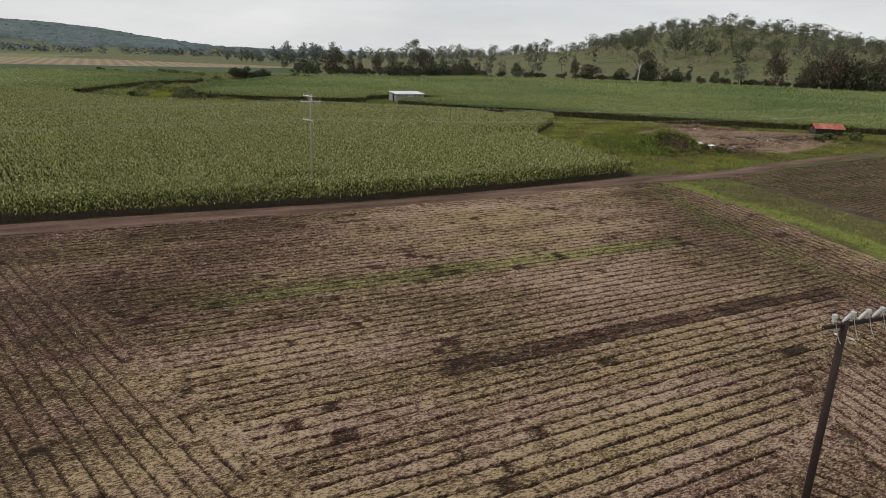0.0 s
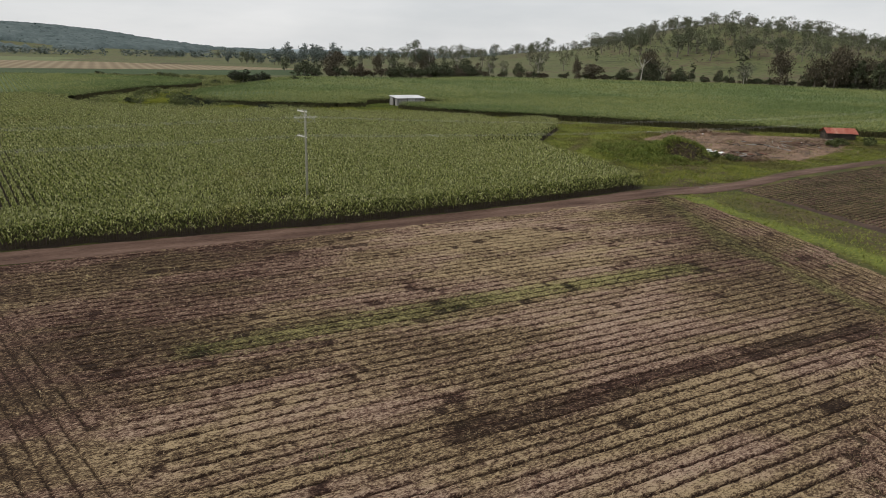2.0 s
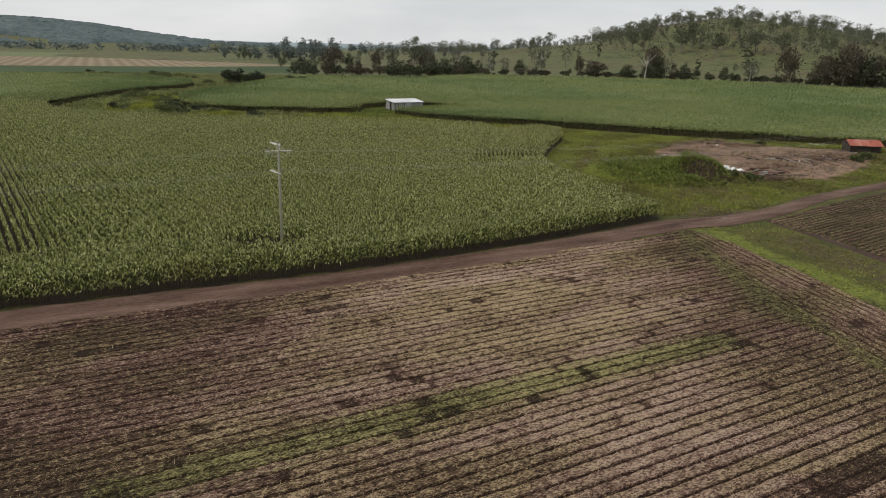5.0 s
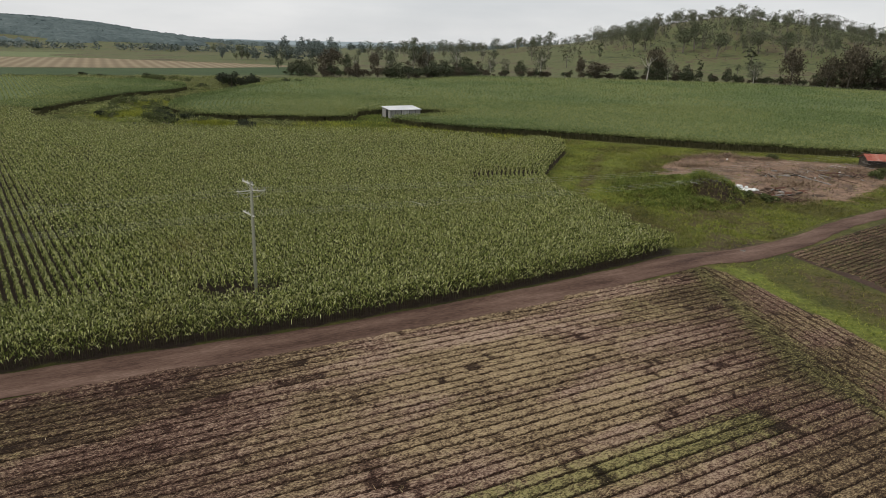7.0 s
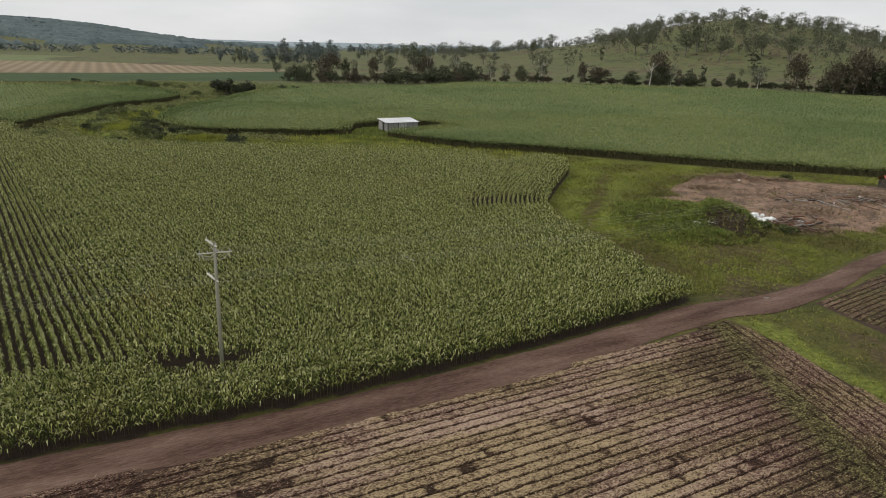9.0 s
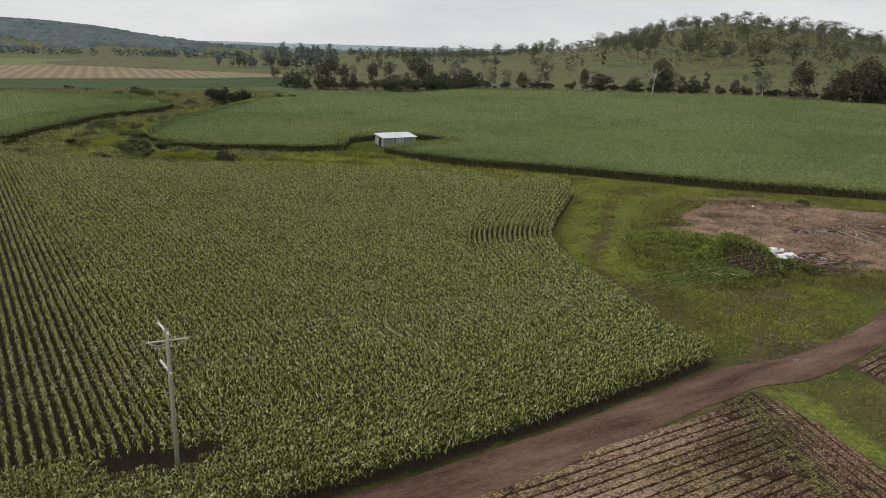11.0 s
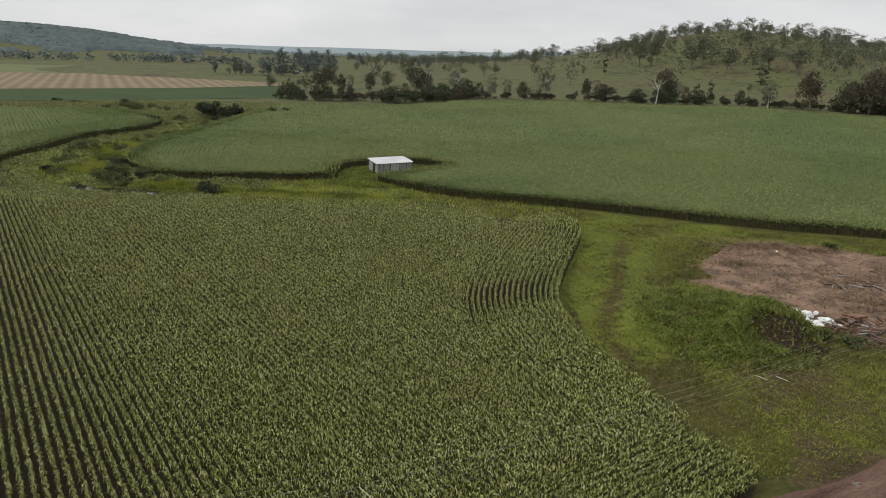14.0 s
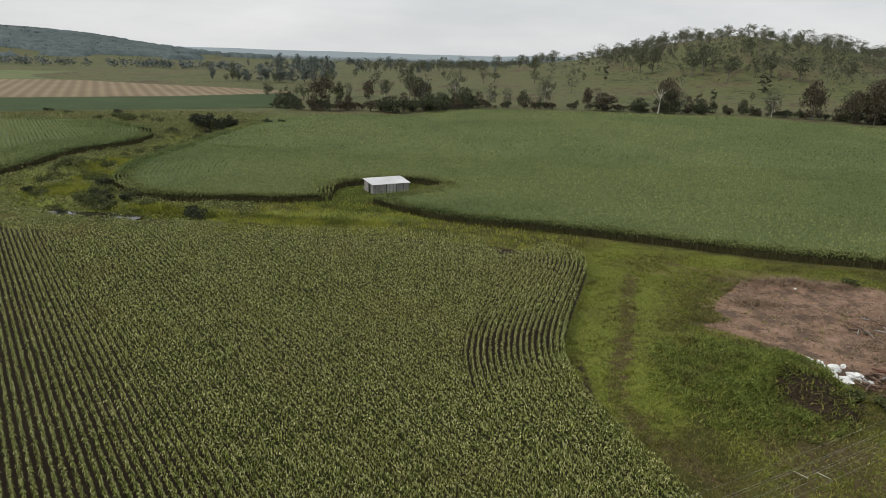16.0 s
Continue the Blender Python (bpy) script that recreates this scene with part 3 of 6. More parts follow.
PATH_LINE = np.array([(22.9, 136), (19.9, 121.0), (17.2, 109.5), (15.0, 102.0), (14.2, 95.8), (15.7, 89.5), (18.7, 85.5), (24, 78)])
mask("brown", np.maximum.reduce([np.exp(-((edge_distance(PATH_LINE, flat, False) / 1.7) ** 2)) * 0.55,
                                 np.exp(-(((flat[:, 0] - 31) / 8) ** 2 + ((flat[:, 1] - 86) / 8) ** 2)) * 0.75, soft_poly(GATEWAY, 3.0) * 0.6,
                                 np.exp(-(((flat[:, 0] - 36) / 10) ** 2 + ((flat[:, 1] - 138) / 5) ** 2)) * 0.5,
                                 np.exp(-(((flat[:, 0] + 66) / 12) ** 2 + ((flat[:, 1] - 156) / 2.5) ** 2)) * 0.7,
                                 soft_poly([(30.5, 68.5), (31, 59), (35, 50), (40, 30), (46, 30), (40, 52), (34.5, 65)], 2.5) * 0.5]))
mask("soil", np.maximum.reduce([np.exp(-((edge_distance(np.array([(11.0, 104.5), (11.3, 99), (12.0, 94.5), (13.6, 90.5)]), flat, False) / 0.9) ** 2)) * 0.75, soft_poly(GATEWAY, 3.5) * 0.5, soft_poly([(35, 109.5), (38, 108.3), (47, 103.5), (54, 107), (53, 103), (46, 99), (42, 101.5), (37, 106.5)], 2.5) * 0.62, soft_poly([(31.2, 94.2), (29.8, 98.8), (33.0, 101.4), (37.6, 101.0), (39.0, 97.5), (36.4, 94.4)], 2.2) * 1.15,
                                soft_poly([(-72, 156.5), (-57, 157.5), (-55, 161.5), (-70, 160.5)], 2.5) * 0.75, soft_poly(NEAR_MAIZE, 1.5), soft_poly(FAR_MAIZE, 2) - 0.55, soft_poly(WEST_MAIZE, 2) - 0.55]))
CLEARING = lambda x, y: np.exp(-(((x + 930) / 110) ** 2 + ((y - 1235) / 60) ** 2)) + np.exp(-(((x + 790) / 70) ** 2 + ((y - 1165) / 28) ** 2))
# Mask for the far woods and the haze tint painted over them.
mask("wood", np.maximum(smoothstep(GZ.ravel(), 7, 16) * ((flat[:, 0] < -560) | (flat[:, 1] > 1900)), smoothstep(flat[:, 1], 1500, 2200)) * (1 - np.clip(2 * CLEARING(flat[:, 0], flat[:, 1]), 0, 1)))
mask("lush", np.maximum.reduce([np.exp(-((edge_distance(np.array([(13, 96), (14, 112), (19, 135), (24, 146), (40, 142)]), flat, False) / 10.0) ** 2)) * 0.95,
                                soft_poly([(23.2, 66.5), (25.9, 59), (28.5, 52), (31.6, 43), (35, 28), (39.5, 30), (34.0, 50), (30.4, 58.5), (27.5, 67.0)], 1.6) * 0.5,
                                np.exp(-(((flat[:, 0] - 26) / 7) ** 2 + ((flat[:, 1] - 103) / 9) ** 2)) * 0.7,
                                soft_poly([(-40, 156), (-60, 157), (-40, 165), (-20, 160)], 4) * 0.6, soft_poly([(-40, 176), (-36, 198), (-20, 203), (-10, 198), (-20, 182)], 5) * 0.6,
                                np.exp(-(((flat[:, 0] + 97) / 6) ** 2 + ((flat[:, 1] - 175) / 4.5) ** 2)), np.exp(-(((flat[:, 0] + 104) / 5) ** 2 + ((flat[:, 1] - 207) / 7) ** 2)),
                                soft_poly(WEST_LUSH, 8) * 0.5]))
mask("dry", np.maximum.reduce([np.exp(-(((flat[:, 0] - 40) / 16) ** 2 + ((flat[:, 1] - 139) / 5) ** 2)) * 0.7,
                               np.exp(-(((flat[:, 0] - 34) / 9) ** 2 + ((flat[:, 1] - 88) / 6) ** 2)) * 0.5,
                               np.exp(-(((flat[:, 0] + 108) / 14) ** 2 + ((flat[:, 1] - 185) / 14) ** 2)) * 0.4]))
ground = tagged(new("ground", ground_mesh), "uneven green pasture with bare patches rising to haze-tinted wooded hills", "ground", kind="structure")


def sheet(name, corners, z, material, label, category):
    """A flat field laid on the plain."""
    bm = bmesh.new()
    face = bm.faces.new([bm.verts.new((x, y, z)) for x, y in corners])
    bmesh.ops.triangulate(bm, faces=[face])
    me = bpy.data.meshes.new(name)
    bm.to_mesh(me)
    bm.free()
    me.materials.append(material)
    return tagged(new(name, me), label, category, kind="structure")


def wobble(poly, step, amount, seed):
    line = smooth_line(np.vstack([poly, poly[:1]]), step)[:-1] if step else np.asarray(poly)
    n1 = value_noise(line[:, 0], line[:, 1], step * 1.7, seed) - 0.5
    n2 = value_noise(line[:, 0], line[:, 1], step * 1.7, seed + 1) - 0.5
    return line + np.stack([n1, n2], -1) * 2 * amount


sheet("crop_field", [(-700, 45), (-232.7, 333), (-170.7, 374), (-113, 414), (-128, 470), (-152, 532), (-209, 458), (-281, 402), (-760, 95)], 0.14, M_LOW_CROP, "low dark green crop field beyond the gully", "field")
sheet("stubble_field_ground", [(-760, 98), (-289, 404), (-209, 460), (-152, 534), (-160, 640), (-262.7, 650), (-340, 612), (-419, 578), (-900, 330)], 0.12, M_STUBBLE, "pale brown stubble field with faint stripes", "field")
sheet("pasture_field", [(-900, 335), (-419, 582), (-340, 616), (-264, 655), (-276, 712), (-446, 760), (-604, 720), (-1100, 480)], 0.10, M_PASTURE, "pale green pasture strip on the plain", "field")


# ---- bean field: soil, low rows of mulch and dry residue ----
bean = sheet("field_soil", BEAN_FIELD, 0.02, M_SOIL, "dark brown soil of a harvested bean field with low rows", "field")
sheet("east_field_soil", EAST_FIELD, 0.02, M_SOIL, "dark brown soil of a sown field beside the track", "field")

HEAD_EAST = np.array([(21.8, 65), (22.1, 58), (22.8, 52), (23.4, 45.5), (25, 39.8), (26.2, 33), (28.2, 28.5), (33, 6)])
DARK_LINE = np.array([(0.5, 11.6), (5.5, 14.8), (9.5, 17.7), (16.5, 21.8), (25.0, 26.6)])
GREEN_LINE = np.array([(-14, 18.2), (-9.4, 21.0), (-0.8, 26.9), (17.1, 37.2)])
GREEN_LINE_2 = np.array([(-18.0, 31.0), (-3.0, 40.5), (6, 46)])


def straight_rows(direction, spacing, centre, reach):
    """Row lines with that direction: start points and a unit vector along them."""
    u = np.asarray(direction, float)
    u = u / np.hypot(*u)
    n = np.array([-u[1], u[0]])
    k = np.arange(-int(reach / spacing), int(reach / spacing) + 1)
    return [np.asarray(centre) + n * spacing * i for i in k], u, n


def zone_main(p, ragged=0.0):
    """Between the two headlands; ragged lets a row run on past them."""
    u = np.array([0.67, 0.743])
    west = (p - np.array((-19.7, 14.8))) @ u > -ragged
    east = p[:, 0] < np.interp(p[:, 1], HEAD_EAST[::-1, 1], HEAD_EAST[::-1, 0]) + ragged
    d3 = p - np.array((14.0, 7.2))
    south = d3 @ np.array([-0.86, 0.51]) > -0.3 - ragged
    return west & east & south


def bean_rows():
    rows = []
    r = np.random.default_rng(39)
    for kind, direction, centre in (("main", BEAN_DIR, (0, 30)), ("east", (0.256, -0.967), (26, 45)), ("west", (0.743, -0.67), (-20, 5))):
        starts, u, n = straight_rows(direction, 0.76, centre, 85)
        s = np.arange(-95, 95, 0.36)
        for c in starts:
            p = c + s[:, None] * u
            keep = inside(BEAN_FIELD, p) & (p[:, 1] > -26) & (p[:, 0] > -64)
            main = zone_main(p, r.uniform(0, 1.5) if kind == "main" else r.uniform(-1.2, 0.1))
            if kind == "main":
                keep &= main
            elif kind == "east":
                keep &= ~main & (p[:, 0] > 17)
            else:
                keep &= ~main & (p[:, 0] <= 17)
            if keep.any():
                rows.append((p, keep, u, n))
    return rows


def cover_at(p):
    """How much straw lies on the rows, 0 to 1: long drifts along the rows, a bare strip, small bare spots."""
    s, t = p @ BEAN_DIR, p @ np.array([-BEAN_DIR[1], BEAN_DIR[0]])
    c = 0.52 + 0.22 * value_noise(s * 0.22, t, 2.6, 37) + 0.2 * value_noise(s * 0.5, t, 1.1, 38) + 0.2 * value_noise(p[:, 0], p[:, 1], 9.0, 39)
    dark = edge_distance(DARK_LINE, p, False)
    c = c * (0.45 + 0.55 * smoothstep(dark + 0.5 * value_noise(p[:, 0], p[:, 1], 1.6, 33), 0.55, 1.35))
    spots = value_noise(s * 0.45, t, 0.8, 31) * 0.6 + value_noise(p[:, 0], p[:, 1], 0.6, 32) * 0.4
    c = c * (1 - 0.5 * smoothstep(-p[:, 0], 6, 20) * (0.5 + 0.5 * value_noise(p[:, 0], p[:, 1], 5.0, 46)))
    c = c * (1 - 0.22 * smoothstep(-edge_distance(HEAD_EAST, p, False), -8, -2)) * (1 - 0.12 * smoothstep(p[:, 0], 10, 20))
    return c * (1 - 0.75 * smoothstep(spots, 0.77, 0.84))


def furrow_at(p):
    """How open the furrow beside a row is, 0 to 1: broken lengths, closed in places."""
    s, t = p @ BEAN_DIR, p @ np.array([-BEAN_DIR[1], BEAN_DIR[0]])
    f = 0.40 * value_noise(s * 0.35, t, 0.7, 41) + 0.25 * value_noise(s, t, 0.9, 42) + 0.35 * value_noise(p[:, 0], p[:, 1], 7.0, 43)
    west = smoothstep((np.array((-19.7, 14.8)) - p) @ np.array([0.67, 0.743]), -0.5, 1.0)
    strip = np.exp(-((edge_distance(DARK_LINE, p, False) / 1.2) ** 2))
    return np.clip(0.30 + 0.6 * smoothstep(f + 0.13 * smoothstep(t, 12, 26), 0.2, 0.44) + 0.3 * strip, 0, 1) * (1 - 0.4 * west)


def olive_at(p):
    """Where green sprouts tint the straw."""
    d = np.minimum(edge_distance(GREEN_LINE, p, False), edge_distance(GREEN_LINE_2, p, False) + 2.0)
    d = np.minimum(d, edge_distance(HEAD_EAST, p, False) * 0.8 + 0.6)
    f = 0.5 * np.exp(-((d / 1.4) ** 2)) + 0.25 * value_noise(p[:, 0], p[:, 1], 8.0, 44) * value_noise(p[:, 0], p[:, 1], 2.2, 45) + 0.16 * smoothstep(p @ np.array([-0.528, 0.849]), 14, 26) + 0.1 * smoothstep(p[:, 0], 6, 18)
    return np.clip(f, 0, 1)


def field_rows(name, rows, parent, material, spacing, height, seed, share=1.0):
    """Low touching rows of straw; broken furrows between, soil and shadow painted dark."""
    r = np.random.default_rng(seed)
    verts, tris, cover_shades, olives, at = [], [], [], [], 0
    across = np.array([-0.5, -0.35, 0.0, 0.35, 0.5])
    for p, keep, u, n in rows:
        if not (keep[:-1] & keep[1:]).any():
            continue
        lo, hi = np.nonzero(keep)[0][[0, -1]]
        p, keep = p[lo:hi + 1], keep[lo:hi + 1]
        k = len(p)
        cov = cover_at(p) * share
        left, right = furrow_at(p - n * spacing / 2), furrow_at(p + n * spacing / 2)
        one = np.ones(k)
        shut = np.stack([1 - left, one, one, one, 1 - right], -1)
        side = (r.random((k, 5)) - 0.5) * np.array([0.0, 0.09, 0.1, 0.09, 0.0])
        v = np.zeros((k, 5, 3))
        v[..., :2] = p[:, None] + n * (across * spacing + side)[..., None] + u * ((r.random((k, 5)) - 0.5) * 0.2)[..., None]
        v[..., 2] = 0.026 + (0.12 + 0.88 * shut) * height * (0.5 + 0.5 * cov)[:, None] * (0.75 + 0.5 * r.random((k, 5)))
        ends = ~keep | ~np.append(keep[1:], False) | ~np.insert(keep[:-1], 0, False)
        v[ends, :, 2] = 0.015
        verts.append(v.reshape(-1, 3))
        # Value drops in the furrows: bare soil, and their shadow painted in.
        cover_shades.append((cov[:, None] * (0.04 + 0.96 * shut)).ravel())
        olives.append(np.repeat(olive_at(p), 5))
        i = np.nonzero(keep[:-1] & keep[1:])[0] * 5 + at
        for a in range(4):
            tris.append(np.stack([i + a, i + 6 + a, i + 5 + a], -1))
            tris.append(np.stack([i + a, i + 1 + a, i + 6 + a], -1))
        at += 5 * k
    me = mesh_np(name, np.concatenate(verts), np.concatenate(tris), [material])
    me.attributes.new("cover_shade", "FLOAT", "POINT").data.foreach_set("value", np.concatenate(cover_shades).astype(np.float32))
    me.attributes.new("olive", "FLOAT", "POINT").data.foreach_set("value", np.concatenate(olives).astype(np.float32))
    ob = new(name, me)
    ob.parent = parent
    return ob


def blades(p, n, length, width, lift, r, spread=0.18, z0=0.04):
    """n thin blades, as triangles, round every point of p."""
    c = np.repeat(p, n, 0) + r.normal(0, spread, (len(p) * n, 2))
    k = len(c)
    az = r.random(k) * 2 * math.pi
    le = length * (0.5 + r.random(k))
    up = lift * (0.2 + r.random(k))
    d = np.stack([np.cos(az), np.sin(az)], -1)
    s = np.stack([-np.sin(az), np.cos(az)], -1) * (width * (0.6 + 0.8 * r.random(k)))[:, None] / 2
    z = np.broadcast_to(z0, (len(p),)).repeat(n) if np.ndim(z0) else np.full(k, z0)
    v = np.zeros((k, 3, 3))
    v[:, 0, :2], v[:, 1, :2], v[:, 2, :2] = c - s, c + s, c + d * le[:, None]
    v[:, 0, 2] = v[:, 1, 2] = z
    v[:, 2, 2] = z + up
    return v.reshape(-1, 3), np.arange(3 * k).reshape(-1, 3)


ROWS = bean_rows()
pts = []
for p, keep, u, n in ROWS:
    q = p[keep]
    if len(q):
        q = q[rng.random(len(q)) < 0.35 + 0.9 * cover_at(q)]
        pts += [q, q + u * 0.16]
field_rows("mulch_row", ROWS, bean, M_RIDGE, 0.76, 0.15, 40)
pts = np.concatenate(pts)
pts = pts[(pts[:, 1] > -6) & (np.abs(pts[:, 0] - 1.7 + 0.09 * (pts[:, 1] + 16.6)) < 6 + 0.75 * (pts[:, 1] + 16.6))]
g = np.minimum(edge_distance(GREEN_LINE, pts, False), edge_distance(GREEN_LINE_2, pts, False) + 1.7)
g = np.minimum(g, np.hypot(*((pts - np.array((29.0, 43.0))) * np.array((0.9, 0.55))).T) - 2.2)
green = (g < -0.9 + 2.4 * value_noise(pts[:, 0], pts[:, 1], 3.0, 35)) | (value_noise(pts[:, 0], pts[:, 1], 5.0, 36) > 0.95)
r1 = np.random.default_rng(41)
close = pts[:, 1] < 28
v1, t1 = join_np([blades(pts[close], 10, 0.19, 0.034, 0.07, r1, 0.15, 0.09), blades(pts[~close], 5, 0.2, 0.05, 0.08, r1, 0.14, 0.09)])
residue = part_np("dry_residue", v1, t1, M_RESIDUE, None)
tagged(residue, "dry straw-coloured bean residue lying along the rows", "crop residue", kind="stuff")
v1, t1 = blades(pts[green], 7, 0.2, 0.07, 0.2, r1, 0.16)
tagged(part_np("weed_rows", v1, t1, M_WEED, None), "green weeds sprouting along some bean rows", "weeds", kind="stuff")

rows2 = []
starts, u2, n2 = straight_rows((0.783, 0.622), 0.64, (50, 75), 60)
s = np.arange(-70, 70, 0.6)
for c in starts:
    p = c + s[:, None] * u2
    keep = inside(EAST_FIELD, p) & (edge_distance(EAST_FIELD, p) > 0.15) & (p[:, 0] < 72)
    gap = edge_distance(np.array([(35.3, 66.0), (38.2, 57.5), (41.5, 49.0)]), p, False)
    keep &= gap > 1.1
    if keep.any():
        rows2.append((p, keep, u2, n2))
east_soil = bpy.data.objects["east_field_soil"]
field_rows("mulch_row", rows2, east_soil, M_RIDGE, 0.64, 0.13, 44, 0.7)
p2 = np.concatenate([p[k] for p, k, *_ in rows2])
v1, t1 = blades(p2, 6, 0.26, 0.07, 0.16, r1, 0.14, 0.1)
tagged(part_np("seedling_rows", v1, t1, M_WEED, None), "sparse green seedlings in rows on dark soil", "crop", kind="stuff")


# ---- dirt track ----
def track():
    line = smooth_line(TRACK_LINE, 0.8)
    d = np.gradient(line, axis=0)
    d /= np.hypot(*d.T)[:, None]
    n = np.stack([-d[:, 1], d[:, 0]], -1)
    width = np.interp(np.arange(len(line)), [0, len(line) * 0.55, len(line) * 0.62, len(line) * 0.7, len(line)], [3.6, 3.6, 2.6, 2.5, 2.6])
    across = np.linspace(-0.5, 0.5, 13)
    profile = np.array([0.015, 0.05, 0.035, 0.0, 0.03, 0.055, 0.06, 0.055, 0.03, 0.0, 0.035, 0.05, 0.015]) + 0.03
    k, m = len(line), len(across)
    edge = (value_noise(line[:, 0], line[:, 1], 1.6, 50) - 0.5) * 0.6
    pos = line[:, None] + n[:, None] * ((width[:, None] + edge[:, None]) * across[None])[..., None]
    v = np.zeros((k, m, 3))
    v[..., :2] = pos
    v[..., 2] = profile + 0.03 * (value_noise(pos[..., 0], pos[..., 1], 0.9, 51) - 0.5)
    i, j = np.meshgrid(np.arange(k - 1), np.arange(m - 1), indexing="ij")
    a = (i * m + j).ravel()
    t = np.concatenate([np.stack([a, a + m + 1, a + m], -1), np.stack([a, a + 1, a + m + 1], -1)])
    ob = part_np("road", v.reshape(-1, 3), t, M_ROAD, None, smooth=True)
    return tagged(ob, "red-brown dirt farm track with shallow wheel ruts", "track", kind="structure")


track()


# ---- maize ----
def maize_np(p, height, count, length, width, seed, tassels=True, base=0.12, z0=None, narrow=0.47, fine=True):
    """Maize plants at the points p: arching leaves and a tassel. Returns corners, triangles and which are tassels."""
    r = np.random.default_rng(seed)
    k = len(p)
    along, p = p[:, 2:4], p[:, :2]
    hgt = height * (0.975 + 0.05 * r.random(k)) * (0.95 + 0.10 * value_noise(p[:, 0], p[:, 1], 6, seed)) * (0.92 + 0.16 * value_noise(p[:, 0], p[:, 1], 0.8, seed + 1))
    zb = np.zeros(k) if z0 is None else z0
    first = r.random(k) * 2 * math.pi
    verts, tris, kinds, at = [], [], [], 0
    for j in range(count):
        f = (j + 0.5) / count
        az = first + j * 2.6 + r.normal(0, 0.5, k)
        le = length * (0.7 + 0.5 * r.random(k)) * (1.0 if f < 0.75 else 0.8)
        h0 = hgt * (base + (0.95 - base) * f)
        d = np.stack([np.cos(az), np.sin(az)], -1)
        d = along * (d * along).sum(1)[:, None] * (1 - narrow) + d * narrow
        s = np.stack([-np.sin(az), np.cos(az)], -1) * width / 2
        v = np.zeros((k, 5, 3))
        v[:, 0, :2], v[:, 1, :2] = p - s * 0.6, p + s * 0.6
        v[:, 0, 2] = v[:, 1, 2] = zb + h0
        mid = p + d * (0.48 * le)[:, None]
        tw = s * (0.8 + 0.4 * r.random(k))[:, None]
        v[:, 2, :2], v[:, 3, :2] = mid - tw, mid + tw
        lift = le * (0.22 + 0.38 * r.random(k))
        v[:, 2, 2] = zb + h0 + lift
        v[:, 3, 2] = zb + h0 + lift + r.normal(0, 0.04, k)
        v[:, 4, :2] = p + d * (le * (0.85 + 0.1 * r.random(k)))[:, None]
        v[:, 4, 2] = zb + h0 + lift - le * (0.2 + 0.6 * r.random(k))
        if fine:
            i = np.arange(k) * 5 + at
            tris += [np.stack([i, i + 1, i + 3], -1), np.stack([i, i + 3, i + 2], -1), np.stack([i + 2, i + 3, i + 4], -1)]
        else:
            v = v[:, 1:]
            i = np.arange(k) * 4 + at
            tris += [np.stack([i, i + 2, i + 1], -1), np.stack([i + 1, i + 2, i + 3], -1)]
        verts.append(v.reshape(-1, 3))
        kinds.append(np.zeros((3 if fine else 2) * k, int))
        at += v.shape[0] * v.shape[1]
    if tassels:
        az = r.random(k) * 2 * math.pi
        s = np.stack([np.cos(az), np.sin(az)], -1) * 0.085
        v = np.zeros((k, 3, 3))
        v[:, 0, :2], v[:, 1, :2], v[:, 2, :2] = p - s, p + s, p + s * r.normal(0, 1, (k, 1))
        v[:, 0, 2] = v[:, 1, 2] = zb + hgt * 1.02
        v[:, 2, 2] = zb + hgt * 0.86
        verts.append(v.reshape(-1, 3))
        i = np.arange(k) * 3 + at
        tris.append(np.stack([i, i + 1, i + 2], -1))
        kinds.append(np.ones(k, int))
    return np.concatenate(verts), np.concatenate(tris), np.concatenate(kinds)


def offset_rows(line, closed_poly, count, spacing, step, seed, first=0.35, side=1):
    """Points along rows that follow an edge, from the edge inwards."""
    r = np.random.default_rng(seed)
    out = []
    line = np.asarray(line, float)
    d = np.gradient(line, axis=0)
    d /= np.hypot(*d.T)[:, None] + 1e-9
    n = np.stack([-d[:, 1], d[:, 0]], -1) * side
    for k in range(count):
        off = first + k * spacing
        q = line + n * off
        seg = np.hypot(*np.diff(q, axis=0).T)
        s = np.concatenate([[0], np.cumsum(seg)])
        t = np.arange(0, s[-1], step) + r.random() * step
        p = np.stack([np.interp(t, s, q[:, 0]), np.interp(t, s, q[:, 1])], -1)
        p = p + r.normal(0, 0.03, p.shape)
        tangent = np.gradient(p, axis=0) if len(p) > 1 else np.ones((len(p), 2))
        p = np.hstack([p, tangent / (np.hypot(*tangent.T)[:, None] + 1e-9)])
        keep = inside(closed_poly, p) & (edge_distance(line[::4], p, False) > off - 0.25)
        out.append(p[keep])
    return np.concatenate(out)


def inner_rows(poly, direction, spacing, step, centre, reach, margin, seed):
    """Points along straight rows inside the polygon, clear of its edge by margin(p)."""
    r = np.random.default_rng(seed)
    starts, u, n = straight_rows(direction, spacing, centre, reach)
    s = np.arange(-reach, reach, step)
    out = []
    for c in starts:
        p = c + (s + r.random() * step)[:, None] * u + r.normal(0, 0.03, (len(s), 2))
        p = np.hstack([p, np.broadcast_to(u, p.shape)])
        p = p[inside(poly, p)]
        if len(p):
            out.append(p[margin(p)])
    return np.concatenate(out)


FRONT_C, EAST_C, BACK_C = smooth_line(MAIZE_FRONT, 0.5), smooth_line(MAIZE_EAST, 0.4), smooth_line(MAIZE_BACK, 0.8)
FRONT_D, EAST_D, BACK_D = smooth_line(MAIZE_FRONT, 6), smooth_line(MAIZE_EAST, 2), smooth_line(MAIZE_BACK, 6)
NF, NE, NB = 11, 17, 8
SP = 0.68
